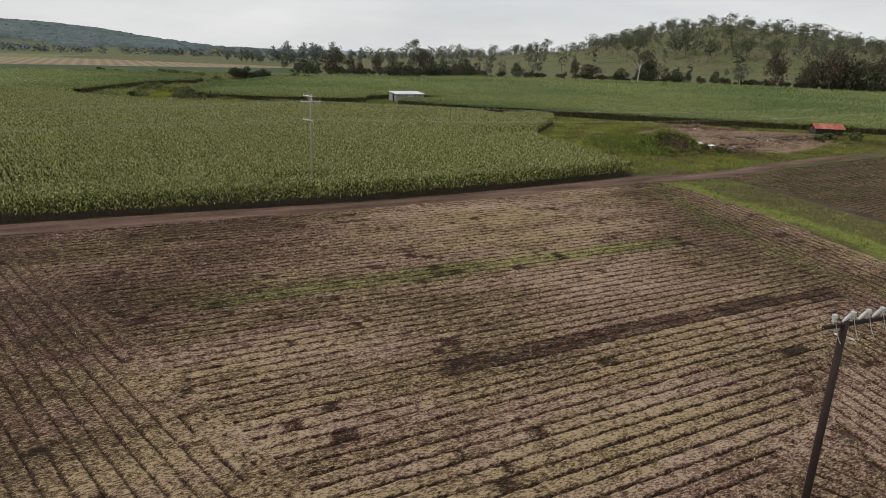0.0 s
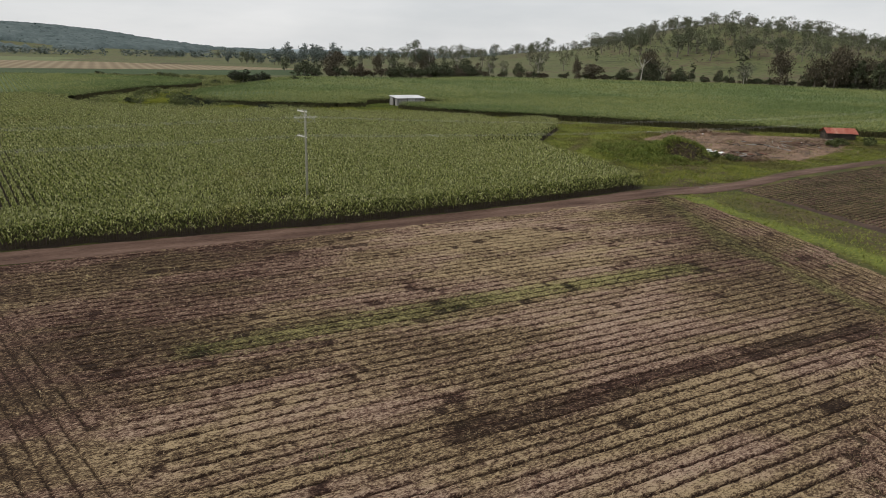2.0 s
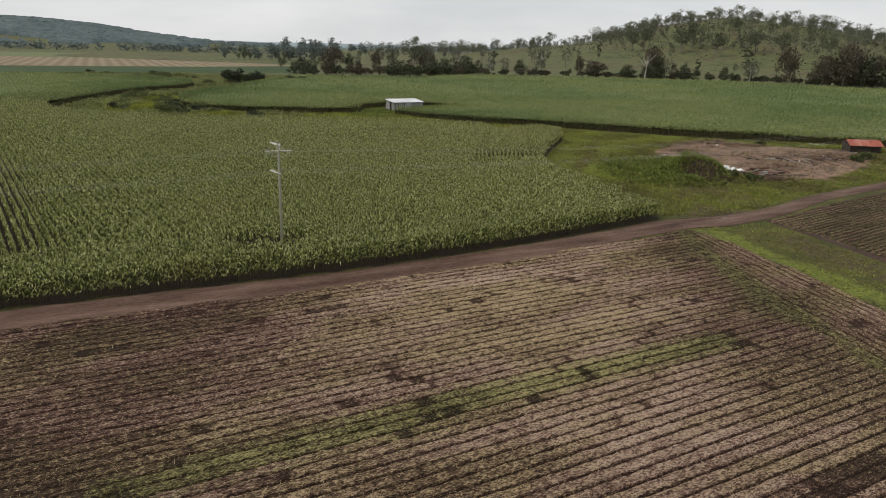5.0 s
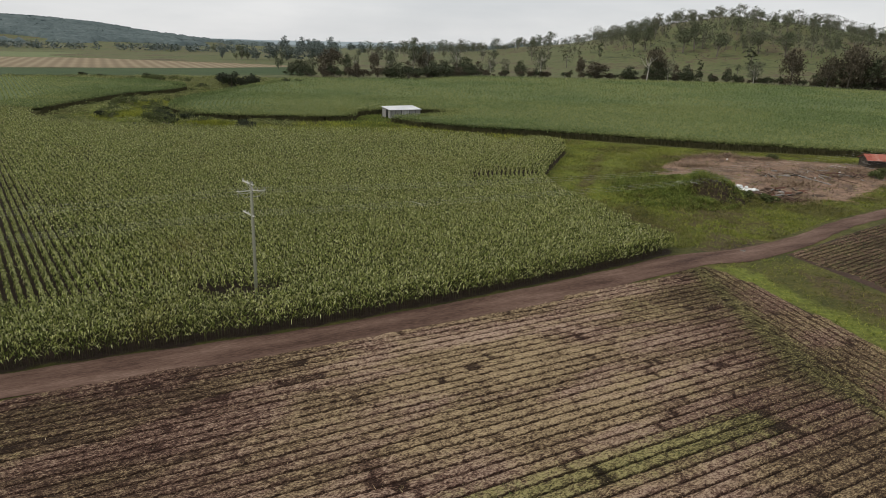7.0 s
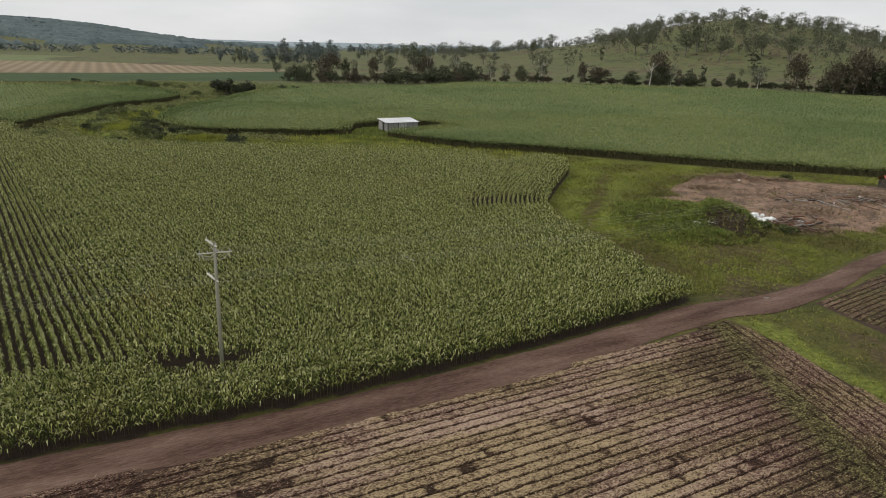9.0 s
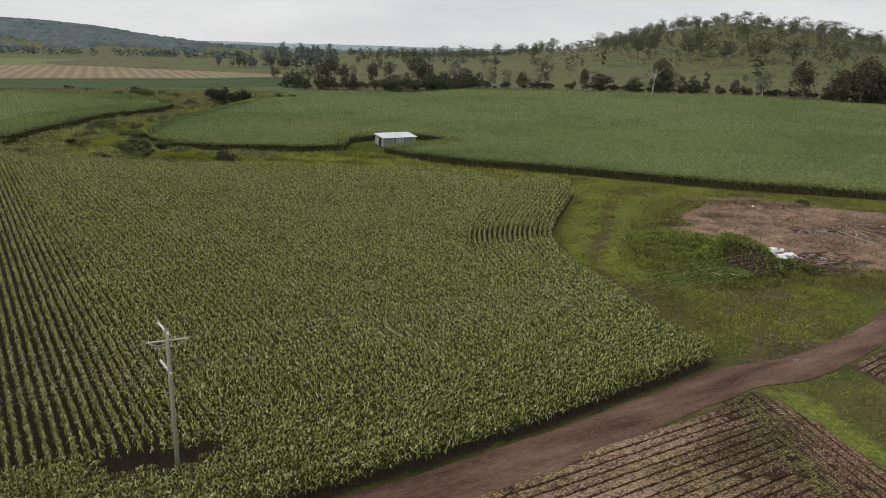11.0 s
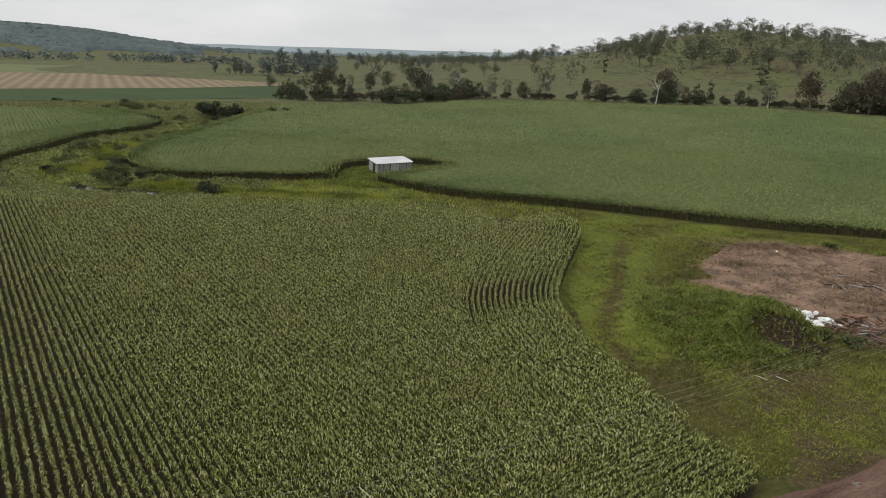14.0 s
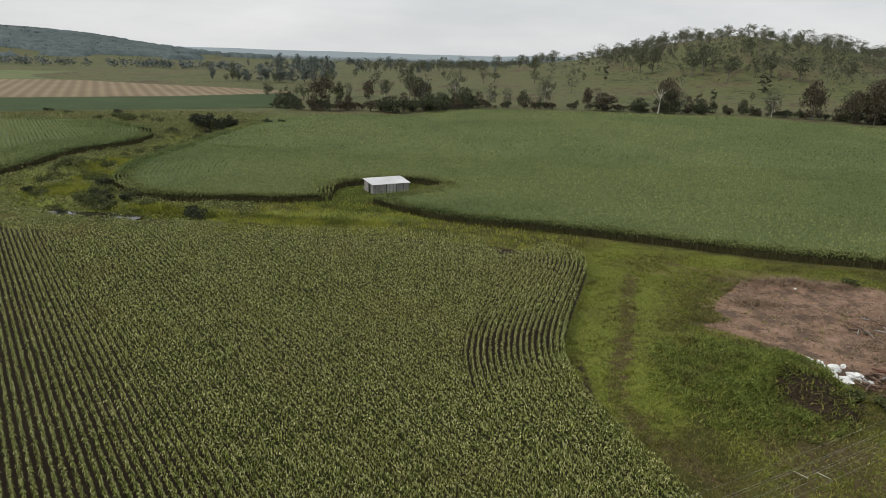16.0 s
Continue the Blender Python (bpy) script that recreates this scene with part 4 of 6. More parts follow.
rows_front = offset_rows(FRONT_C, NEAR_MAIZE, NF, SP, 0.2, 60)
rows_front = rows_front[edge_distance(EAST_D, rows_front, False) > 0.2]
rows_east = offset_rows(EAST_C, NEAR_MAIZE, NE, SP, 0.22, 61)
rows_east = rows_east[edge_distance(FRONT_D, rows_east, False) > NF * SP]
rows_back = offset_rows(BACK_C, NEAR_MAIZE, NB, SP, 0.4, 62)
rows_back = rows_back[(edge_distance(EAST_D, rows_back, False) > NE * SP) & (edge_distance(FRONT_D, rows_back, False) > NF * SP)]


def clear_a(p):
    return (edge_distance(FRONT_D, p, False) > NF * SP) & (edge_distance(EAST_D, p, False) > NE * SP) & (edge_distance(BACK_D, p, False) > NB * SP)


rows_in = inner_rows(NEAR_MAIZE, MAIZE_DIR, SP, 0.23, (-30, 90), 130, clear_a, 63)
near_pts = np.concatenate([rows_front, rows_east, rows_back, rows_in])
in_view = (near_pts[:, 0] > 1.7 - 0.80 * (near_pts[:, 1] + 16.6) - 3) & (near_pts[:, 1] < 172)
gap = inside(np.array([(-21.6, 48.0), (-21.5, 50.3), (-18.2, 51.6), (-14.6, 52.6), (-14.4, 51.4), (-16.2, 49.2)]), near_pts) | (np.hypot(near_pts[:, 0] + 16.5, near_pts[:, 1] - 49.4) < 0.35)
near_pts = near_pts[in_view & ~gap]
near_dist = np.hypot(near_pts[:, 0] - 1, near_pts[:, 1] - 25)
keep = (near_dist < 70) | (rng.random(len(near_pts)) < np.where(near_dist < 95, 0.9, 0.8))
near_pts, near_dist = near_pts[keep], near_dist[keep]
edge_gap = np.minimum(edge_distance(FRONT_D, near_pts, False), edge_distance(EAST_D, near_pts, False))
rim = (edge_gap < 1.5) & (near_dist < 90)
classes = [((near_dist < 60) & ~rim, 9, 0.42, 0.075, 0.42), ((near_dist >= 60) & (near_dist < 90) & ~rim, 7, 0.40, 0.115, 0.42), (near_dist >= 90, 5, 0.40, 0.16, 0.35), (rim, 12, 0.44, 0.08, 0.24)]
V, T, K, at = [], [], [], 0
for c, (sel, count, le, wd, low) in enumerate(classes):
    v, t, k = maize_np(near_pts[sel], 2.15, count, le, wd, 70 + c, base=low, narrow=0.9 if c == 3 else 0.66, fine=c in (0, 3))
    V.append(v)
    T.append(t + at)
    K.append(k)
    at += len(v)
near_maize = tagged(new("maize_field", mesh_np("maize_field", np.concatenate(V), np.concatenate(T), [M_MAIZE, M_TASSEL], np.concatenate(K))),
                    "tall green tasselled maize standing in close rows", "maize crop", kind="stuff")
# stalks of the outer rows
sp = near_pts[edge_gap < 2.4, :2]
pieces = []
az = rng.random(len(sp)) * math.pi
sd = np.stack([np.cos(az), np.sin(az)], -1) * 0.017
v = np.zeros((len(sp), 4, 3))
v[:, 0, :2], v[:, 1, :2], v[:, 2, :2], v[:, 3, :2] = sp - sd, sp + sd, sp + sd, sp - sd
v[:, 2, 2] = v[:, 3, 2] = 1.9
i = np.arange(len(sp)) * 4
part_np("stalks", v.reshape(-1, 3), np.concatenate([np.stack([i, i + 1, i + 2], -1), np.stack([i, i + 2, i + 3], -1)]), M_STALK_AND_SHADE, near_maize)


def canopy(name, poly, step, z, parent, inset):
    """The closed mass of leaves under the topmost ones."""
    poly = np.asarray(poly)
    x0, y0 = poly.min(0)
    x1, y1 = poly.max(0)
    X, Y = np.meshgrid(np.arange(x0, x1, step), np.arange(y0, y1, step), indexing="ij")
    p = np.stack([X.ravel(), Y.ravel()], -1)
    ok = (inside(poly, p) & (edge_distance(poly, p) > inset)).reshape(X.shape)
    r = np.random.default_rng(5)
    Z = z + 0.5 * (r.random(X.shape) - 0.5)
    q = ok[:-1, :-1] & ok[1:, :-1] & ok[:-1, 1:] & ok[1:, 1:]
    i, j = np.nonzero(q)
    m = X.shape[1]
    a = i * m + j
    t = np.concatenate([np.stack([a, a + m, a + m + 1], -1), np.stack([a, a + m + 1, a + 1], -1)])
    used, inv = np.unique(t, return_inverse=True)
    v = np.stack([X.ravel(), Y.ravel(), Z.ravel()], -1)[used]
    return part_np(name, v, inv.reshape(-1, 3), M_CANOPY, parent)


FAR_LINE = np.vstack([smooth_line(FAR_FRONT, 4.0), SHED_CLEARING, smooth_line(FAR_EAST, 8)])
FAR_LINE_D = smooth_line(np.vstack([FAR_FRONT, SHED_CLEARING, FAR_EAST]), 0.8)
band = offset_rows(FAR_LINE_D, FAR_MAIZE, 6, 0.9, 0.45, 80, side=1)
TIP_LINE = smooth_line(FAR_FRONT[3:], 0.8)


def off_tip(p):
    """Clear of the rows that curve round the field's western tip."""
    d = edge_distance(TIP_LINE[::5], p, False)
    ends = np.minimum(np.hypot(*(p[:, :2] - TIP_LINE[0]).T), np.hypot(*(p[:, :2] - TIP_LINE[-1]).T))
    return (edge_distance(FAR_LINE, p, False) > 5.2) & ((d > 27.0) | (ends - d < 0.4))


tip_rows = offset_rows(TIP_LINE, FAR_MAIZE, 17, 1.25, 0.45, 83, first=6.0, side=1)
mid_rows = inner_rows(FAR_MAIZE, (0.97, -0.23), 1.1, 0.85, (60, 220), 210, lambda p: off_tip(p) & (p[:, 1] < 245), 81)
back_rows = inner_rows(FAR_MAIZE, (0.97, -0.23), 1.9, 1.6, (60, 320), 330, lambda p: off_tip(p) & (p[:, 1] >= 245), 82)
view = lambda p: p[(p[:, 0] < 12 + 0.66 * (p[:, 1] + 16)) & (p[:, 0] > -0.86 * (p[:, 1] + 16))]
band, tip_rows, mid_rows, back_rows = view(band), view(tip_rows), view(mid_rows), view(back_rows)
V, T, K, at = [], [], [], 0
for c, (pp, count, le, wd, h, low, tight) in enumerate(((band, 5, 0.55, 0.16, 2.15, 0.55, 0.55), (tip_rows, 4, 0.5, 0.15, 2.15, 0.55, 0.5), (mid_rows, 4, 0.65, 0.16, 2.15, 0.6, 0.9), (back_rows, 3, 0.9, 0.28, 2.1, 0.6, 0.9))):
    v, t, k = maize_np(pp, h, count, le, wd, 84 + c, tassels=False, base=low, narrow=tight, fine=False)
    V.append(v)
    T.append(t + at)
    K.append(k)
    at += len(v)
far_maize = tagged(new("maize_field", mesh_np("maize_field", np.concatenate(V), np.concatenate(T), [M_MAIZE_FAR])),
                   "broad field of green maize behind the grey shed", "maize crop", kind="stuff")
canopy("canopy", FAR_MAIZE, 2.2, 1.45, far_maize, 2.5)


def shade_feet(line, poly, parent, seed):
    """Stalks and dry lower leaves along a far field's edge, coloured dark as shade."""
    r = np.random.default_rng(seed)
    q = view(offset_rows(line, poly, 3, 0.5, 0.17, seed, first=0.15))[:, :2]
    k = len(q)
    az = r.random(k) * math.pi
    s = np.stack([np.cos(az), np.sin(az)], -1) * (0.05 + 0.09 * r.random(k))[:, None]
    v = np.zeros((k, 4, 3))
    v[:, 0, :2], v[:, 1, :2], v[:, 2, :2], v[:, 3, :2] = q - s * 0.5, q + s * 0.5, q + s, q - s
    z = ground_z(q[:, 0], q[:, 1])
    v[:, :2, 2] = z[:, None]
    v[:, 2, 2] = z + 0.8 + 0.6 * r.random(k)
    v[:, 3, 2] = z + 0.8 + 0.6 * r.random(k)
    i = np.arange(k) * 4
    part_np("stalks", v.reshape(-1, 3), np.concatenate([np.stack([i, i + 1, i + 2], -1), np.stack([i, i + 2, i + 3], -1)]), M_STALK_AND_SHADE, parent)


shade_feet(FAR_LINE_D, FAR_MAIZE, far_maize, 86)

WEST_LINE = smooth_line(WEST_EDGE, 1.0)
wband = offset_rows(WEST_LINE, WEST_MAIZE, 16, 1.2, 0.5, 90, side=1)
winner = inner_rows(WEST_MAIZE, (0.62, -0.78), 1.3, 0.9, (-190, 220), 150, lambda p: edge_distance(WEST_LINE[::5], p, False) > 19.2, 91)
wband, winner = view(wband), view(winner)
V, T, at = [], [], 0
for c, (pp, count, le, wd) in enumerate(((wband, 4, 0.55, 0.22), (winner, 3, 0.65, 0.3))):
    v, t, k = maize_np(pp, 2.15, count, le, wd, 94 + c, tassels=False, base=0.55, narrow=0.55, fine=False)
    V.append(v)
    T.append(t + at)
    at += len(v)
west_maize = tagged(new("maize_field", mesh_np("maize_field", np.concatenate(V), np.concatenate(T), [M_MAIZE_FAR])),
                    "green maize with a curved edge along the creek gully", "maize crop", kind="stuff")
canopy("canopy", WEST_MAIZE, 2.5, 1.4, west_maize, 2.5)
shade_feet(WEST_LINE, WEST_MAIZE, west_maize, 87)


# ---- grass and weeds ----
def scatter(poly, count, seed, accept=None):
    r = np.random.default_rng(seed)
    poly = np.asarray(poly, float)
    lo, hi = poly.min(0), poly.max(0)
    p = lo + r.random((count, 2)) * (hi - lo)
    p = p[inside(poly, p)]
    return p[accept(p, r)] if accept else p


PADDOCK = np.vstack([[(22.5, 72.5)], smooth_line(MAIZE_EAST, 2)[1:], [(15, 157), (35, 151.5), (53, 146.5), (72, 143), (84, 138), (84, 118), (70, 107), (58, 98), (46, 89), (36, 79.5), (28, 73)]])


def not_yard(p, r):
    yard, gate = inside(np.array(YARD), p), inside(np.array(GATEWAY), p)
    return np.where(yard, r.random(len(p)) < 0.04, ~gate | (r.random(len(p)) < 0.35))


gp = scatter(PADDOCK, 80000, 100, not_yard)
r2 = np.random.default_rng(101)
tall = np.exp(-(((gp[:, 0] - 28.5) / 10) ** 2 + ((gp[:, 1] - 101) / 11) ** 2))
a_p, b_p = gp[tall < 0.35], gp[tall >= 0.35]
strip = scatter([(23.4, 66.6), (28.4, 55), (33.2, 38), (37, 18), (45, 30), (39.5, 52), (36, 63.5), (32.5, 71)], 9000, 102)
shed_grass = scatter(np.vstack([[(-42, 174), (-37, 184)], SHED_CLEARING, [(-14, 170), (-30, 170)]]), 7000, 103)
ga = join_np([blades(a_p, 4, 0.26, 0.06, 0.2, r2, 0.24, ground_z(a_p[:, 0], a_p[:, 1])),
              blades(b_p, 2, 0.4, 0.14, 0.36, r2, 0.3, ground_z(b_p[:, 0], b_p[:, 1])),
              blades(strip[::2], 4, 0.24, 0.06, 0.22, r2, 0.2, 0.0)])
tagged(part_np("shed_grass", *blades(shed_grass, 5, 0.3, 0.14, 0.4, r2, 0.25, 0.0), M_MOUND_WEED, None), "lush green grass round the timber shed", "grass", kind="stuff")
tp = scatter(PADDOCK, 16000, 110, not_yard)
tp = tp[value_noise(tp[:, 0], tp[:, 1], 3.5, 111) * 0.6 + value_noise(tp[:, 0], tp[:, 1], 1.1, 112) * 0.4 > 0.45]
ga = join_np([ga, blades(tp, 12, 0.3, 0.05, 0.42, r2, 0.16, ground_z(tp[:, 0], tp[:, 1]))])
tagged(part_np("grass", *ga, M_GRASS_BLADE, None), "rough green pasture grass and tall weeds on the mound", "grass", kind="stuff")

GULLY = np.vstack([smooth_line(WEST_EDGE, 3), [(-150, 312), (-125, 330), (-112, 330)], smooth_line(FAR_FRONT, 3), [(-26, 180), (-8, 165), (15, 160.5), (20, 154)], MAIZE_BACK])


# ---- trees ----
def leaf_cloud(centres, radii, per, size, r, flat=0.75, level=1.0):
    """Many small leaf sprays gathered round the centres."""
    c = np.repeat(centres, per, 0)
    rad = np.repeat(radii, per)
    d = r.normal(0, 1, c.shape)
    d /= np.linalg.norm(d, axis=1)[:, None]
    c = c + d * (rad * r.random(len(c)) ** 0.45)[:, None] * np.array([1, 1, flat])
    k = len(c)
    a = r.normal(0, 1, (k, 3)) * np.array([1, 1, level])
    a /= np.linalg.norm(a, axis=1)[:, None]
    b = np.cross(a, r.normal(0, 1, (k, 3)) * np.array([level, level, 1]))
    b /= np.linalg.norm(b, axis=1)[:, None]
    s = (size * (0.5 + r.random(k)))[:, None]
    v = np.stack([c - a * s, c + b * s * 0.6, c + a * s, c - b * s * 0.6], 1).reshape(-1, 3)
    i = np.arange(k) * 4
    return v, np.concatenate([np.stack([i, i + 1, i + 2], -1), np.stack([i, i + 2, i + 3], -1)])


# low scrub in the gully and lumpy weeds on the mound
LUSH = ((-97.3, 177.5, 6.5, 4.5), (-110.5, 219, 3.5, 9), (-101, 195, 4, 6), (-69, 164.3, 6.5, 2.2), (-53, 161, 8, 3), (-31, 158.5, 9, 2.5))


def lush_at(p):
    return np.maximum.reduce([np.exp(-(((p[:, 0] - x) / a) ** 2 + ((p[:, 1] - y) / b) ** 2)) for x, y, a, b in LUSH])


wp = scatter(GULLY, 72000, 105, lambda p, r: (p[:, 0] < -46 - 8 * r.random(len(p))) & (lush_at(p) < 0.25 + 0.5 * r.random(len(p))))
lp = np.concatenate([np.array((x, y)) + r2.normal(0, 0.6, (int(100 * a * b), 2)) * np.array((a, b)) for x, y, a, b in LUSH])
back = scatter(GULLY, 60000, 108, lambda p, r: (p[:, 0] > -50) & (p[:, 1] < 176) & (r.random(len(p)) < 0.8))
lp = np.concatenate([lp, back])
tagged(part_np("reed_grass", *blades(lp, 6, 0.35, 0.12, 0.7, r2, 0.35, ground_z(lp[:, 0], lp[:, 1])), M_LUSH, None), "bright yellow-green reed grass in the creek gully", "grass", kind="stuff")
low = value_noise(wp[:, 0], wp[:, 1], 5.0, 106) * 0.6 + value_noise(wp[:, 0], wp[:, 1], 2.0, 107) * 0.4
size = 0.15 + 0.85 * smoothstep(low, 0.42, 0.7)
wc = np.stack([wp[:, 0], wp[:, 1], ground_z(wp[:, 0], wp[:, 1]) + size * 0.35], -1)
wa = leaf_cloud(wc, size * 0.9 + 0.2, 7, 0.19, r2, 0.7, 0.6)
SCRUB = [(-260, 300), (-200, 296), (-160, 309), (-128, 330), (-112, 334), (-112, 374), (-165, 366), (-232, 326)]
up_p = scatter(SCRUB, 9000, 109)
size = 0.15 + 1.1 * smoothstep(value_noise(up_p[:, 0], up_p[:, 1], 7.0, 106), 0.4, 0.75)
wa = join_np([wa, leaf_cloud(np.stack([up_p[:, 0], up_p[:, 1], size * 0.35], -1), size + 0.2, 6, 0.26, r2, 0.7, 0.6)])
tagged(part_np("gully_weeds", *wa, M_REED, None), "rank weeds and low scrub in the creek gully", "weeds", kind="stuff")
lump = value_noise(b_p[:, 0], b_p[:, 1], 2.6, 3) * 0.5 + value_noise(b_p[:, 0], b_p[:, 1], 1.2, 4) * 0.5
cut = np.exp(-(((b_p[:, 0] - 34.0) / 3.6) ** 2 + ((b_p[:, 1] - 97.4) / 2.9) ** 2))
ok = (r2.random(len(b_p)) > cut * 1.2) & (r2.random(len(b_p)) < 0.15 + 1.6 * (tall[tall >= 0.35] - 0.35))
size = 0.12 + 0.5 * smoothstep(lump, 0.4, 0.7)
mc = np.stack([b_p[:, 0], b_p[:, 1], ground_z(b_p[:, 0], b_p[:, 1]) + size * 0.3], -1)[ok]
ma = join_np([leaf_cloud(mc, size[ok] + 0.15, 10, 0.10, r2, 0.7, 0.9), blades(mc[:, :2], 6, 0.55, 0.07, 0.5, r2, 0.3, mc[:, 2])])
tagged(part_np("mound_weeds", *ma, M_MOUND_WEED, None), "tall lumpy green weeds covering the earth mound", "weeds", kind="stuff")


SHAPES = {}


def build_tree(name, seed, height, crown_r, crown_base, limbs, clumps, per, leaf, leaf_mat, bark, label, category="tree", trunk_r=0.28, round_top=False, apart=True):
    r = np.random.default_rng(seed)
    root = new(name)
    root.empty_display_size = 0.5
    fork = height * (0.28 + 0.15 * r.random())
    lean = r.normal(0, 0.05, 2)
    trunk = np.array([(0, 0, -0.4), (lean[0] * fork * 0.5, lean[1] * fork * 0.5, fork * 0.5), (lean[0] * fork, lean[1] * fork, fork), (lean[0] * height * 0.8 + r.normal(0, 0.3), lean[1] * height * 0.8, height * 0.74)])
    pieces = [tube_np(trunk, [trunk_r * 1.25, trunk_r, trunk_r * 0.8, trunk_r * 0.25], 6)]
    ends = [trunk[-1]]
    for k in range(limbs):
        f = 0.85 + 0.6 * r.random()
        start = trunk[2] * min(f, 1) + (trunk[3] - trunk[2]) * max(0, f - 1)
        az = k * 2 * math.pi / limbs + r.normal(0, 0.4)
        out = crown_r * (0.45 + 0.5 * r.random())
        top = crown_base + (height - crown_base) * (0.25 + 0.6 * r.random())
        tip = np.array([start[0] + math.cos(az) * out, start[1] + math.sin(az) * out, max(top, start[2] + 0.6)])
        mid = (start + tip) / 2 + np.array([0, 0, -0.08 * height]) * r.random()
        pieces.append(tube_np(np.array([start, mid, tip]), [trunk_r * 0.5, trunk_r * 0.32, trunk_r * 0.08], 5))
        ends.append(tip)
    wood = join_np(pieces)
    part_np("trunk", *(pieces[0] if apart else wood), bark, root)
    for limb in pieces[1:] if apart else ():
        part_np("limb", *limb, bark, root)
    SHAPES[root.name] = [(*wood, bark)]
    if clumps:
        cs, rs = [], []
        for k in range(clumps):
            if k < len(ends):
                c = ends[k]
            else:
                az, q = r.random() * 2 * math.pi, math.sqrt(r.random())
                h = r.random()
                shape = (1 - (2 * h - 1) ** 2) ** 0.5 if round_top else (0.55 + 0.6 * h) * (1 - 0.6 * max(0, h - 0.7) / 0.3)
                c = np.array([math.cos(az) * q * crown_r * shape, math.sin(az) * q * crown_r * shape, crown_base + h * (height - crown_base)])
            cs.append(c)
            rs.append(crown_r * ((0.32 if round_top else 0.22) + 0.22 * r.random()))
        leaves = leaf_cloud(np.array(cs), np.array(rs), per, leaf, r)
        part_np("crown", *leaves, leaf_mat, root)
        SHAPES[root.name].append((*leaves, leaf_mat))
    return tagged(root, label, category)


def woodland(name, spots, label):
    """Trees too far to be told apart, as one object. Spots: the shape, x, y, scale, turn."""
    mats, V, T, K, at = [], [], [], [], 0
    for proto, x, y, sc, turn in spots:
        c, s_ = math.cos(radians(turn)) * sc, math.sin(radians(turn)) * sc
        z = float(ground_z(x, y)) - 0.05
        for v, t, m in SHAPES[proto.name]:
            if m not in mats:
                mats.append(m)
            V.append(np.stack([x + v[:, 0] * c - v[:, 1] * s_, y + v[:, 0] * s_ + v[:, 1] * c, z + v[:, 2] * sc], -1))
            T.append(t + at)
            K.append(np.full(len(t), mats.index(m)))
            at += len(v)
    ob = new(name, mesh_np(name, np.concatenate(V), np.concatenate(T), mats, np.concatenate(K)))
    return tagged(ob, label, "woods", kind="stuff")


def place(proto, spots, group):
    """The tree itself at the first spot, copies at the others. Spots: x, y, scale, turn in degrees."""
    tagged(proto, group=group)
    for k, (x, y, sc, turn) in enumerate(spots):
        m = Matrix.LocRotScale((x, y, float(ground_z(x, y)) - 0.05), Euler((0, 0, radians(turn))), (sc, sc, sc))
        if k:
            copy_thing(proto, m)
    x, y, sc, turn = spots[0]
    proto.matrix_basis = Matrix.LocRotScale((x, y, float(ground_z(x, y)) - 0.05), Euler((0, 0, radians(turn))), (sc, sc, sc))


GUMS = [build_tree("gum_tree", 200 + k, 12 + 1.7 * k, 4.6 + 0.85 * k, 3.6 + 0.7 * k, 6, 34, 8, 0.55, (M_GUM, M_GUM_GREY, M_GUM, M_GUM_GREY, M_GUM)[k], M_BARK, "open-crowned grey-green gum tree on the grassy hill", trunk_r=0.34, apart=False) for k in range(5)]
r3 = np.random.default_rng(300)
spots = [[] for _ in GUMS]
cx, cy = r3.uniform(-190, 680, 16000), r3.uniform(530, 1130, 16000)
up = ground_z(cx, cy)
wanted = 0.03 + 1.1 * smoothstep(up, 12, 30) * smoothstep(cx, 60, 160)
wanted = np.maximum(wanted, 0.9 * smoothstep(cy, 920, 975) * (1 - smoothstep(cy, 1030, 1090)))
wanted = wanted * (0.1 + 1.3 * value_noise(cx, cy, 60, 301)) + 0.55 * smoothstep(cx, 330, 430)
wanted = np.where((cx < 60) & (cy < 880), 0.02, wanted)
ok = r3.random(16000) < wanted * 0.8
kept, everyone = [], []
for x, y in zip(cx[ok], cy[ok]):
    if len(kept) < 1000 and all((x - a) ** 2 + (y - b) ** 2 > 45 for a, b in kept):
        kept.append((x, y))
        everyone.append((int(r3.integers(5)), x, y, r3.uniform(0.45, 1.15), r3.uniform(0, 360)))
everyone.sort(key=lambda e: e[2])
for e in everyone[:285]:
    spots[e[0]].append(e[1:])
bx, by = r3.uniform(60, 640, 5200), r3.uniform(560, 1040, 5200)
bz = ground_z(bx, by)
ok = r3.random(5200) < smoothstep(bz, 8, 26) * (0.25 + 0.9 * value_noise(bx, by, 50, 302))
sz = r3.uniform(0.8, 2.6, ok.sum())
brush = leaf_cloud(np.stack([bx[ok], by[ok], bz[ok] + 0.5 * sz], -1), sz, 9, 0.6, r3, 0.7, 0.7)
tagged(part_np("hill_brush", *brush, M_GUM_GREY, None), "grey-green brush and regrowth under the hill woods", "brush", kind="stuff")
woodland("hill_woods", [(GUMS[e[0]], *e[1:]) for e in everyone[285:]], "open gum woods over the crest of the hill")
for proto, ss in zip(GUMS, spots):
    place(proto, ss, "gum trees on the hill")

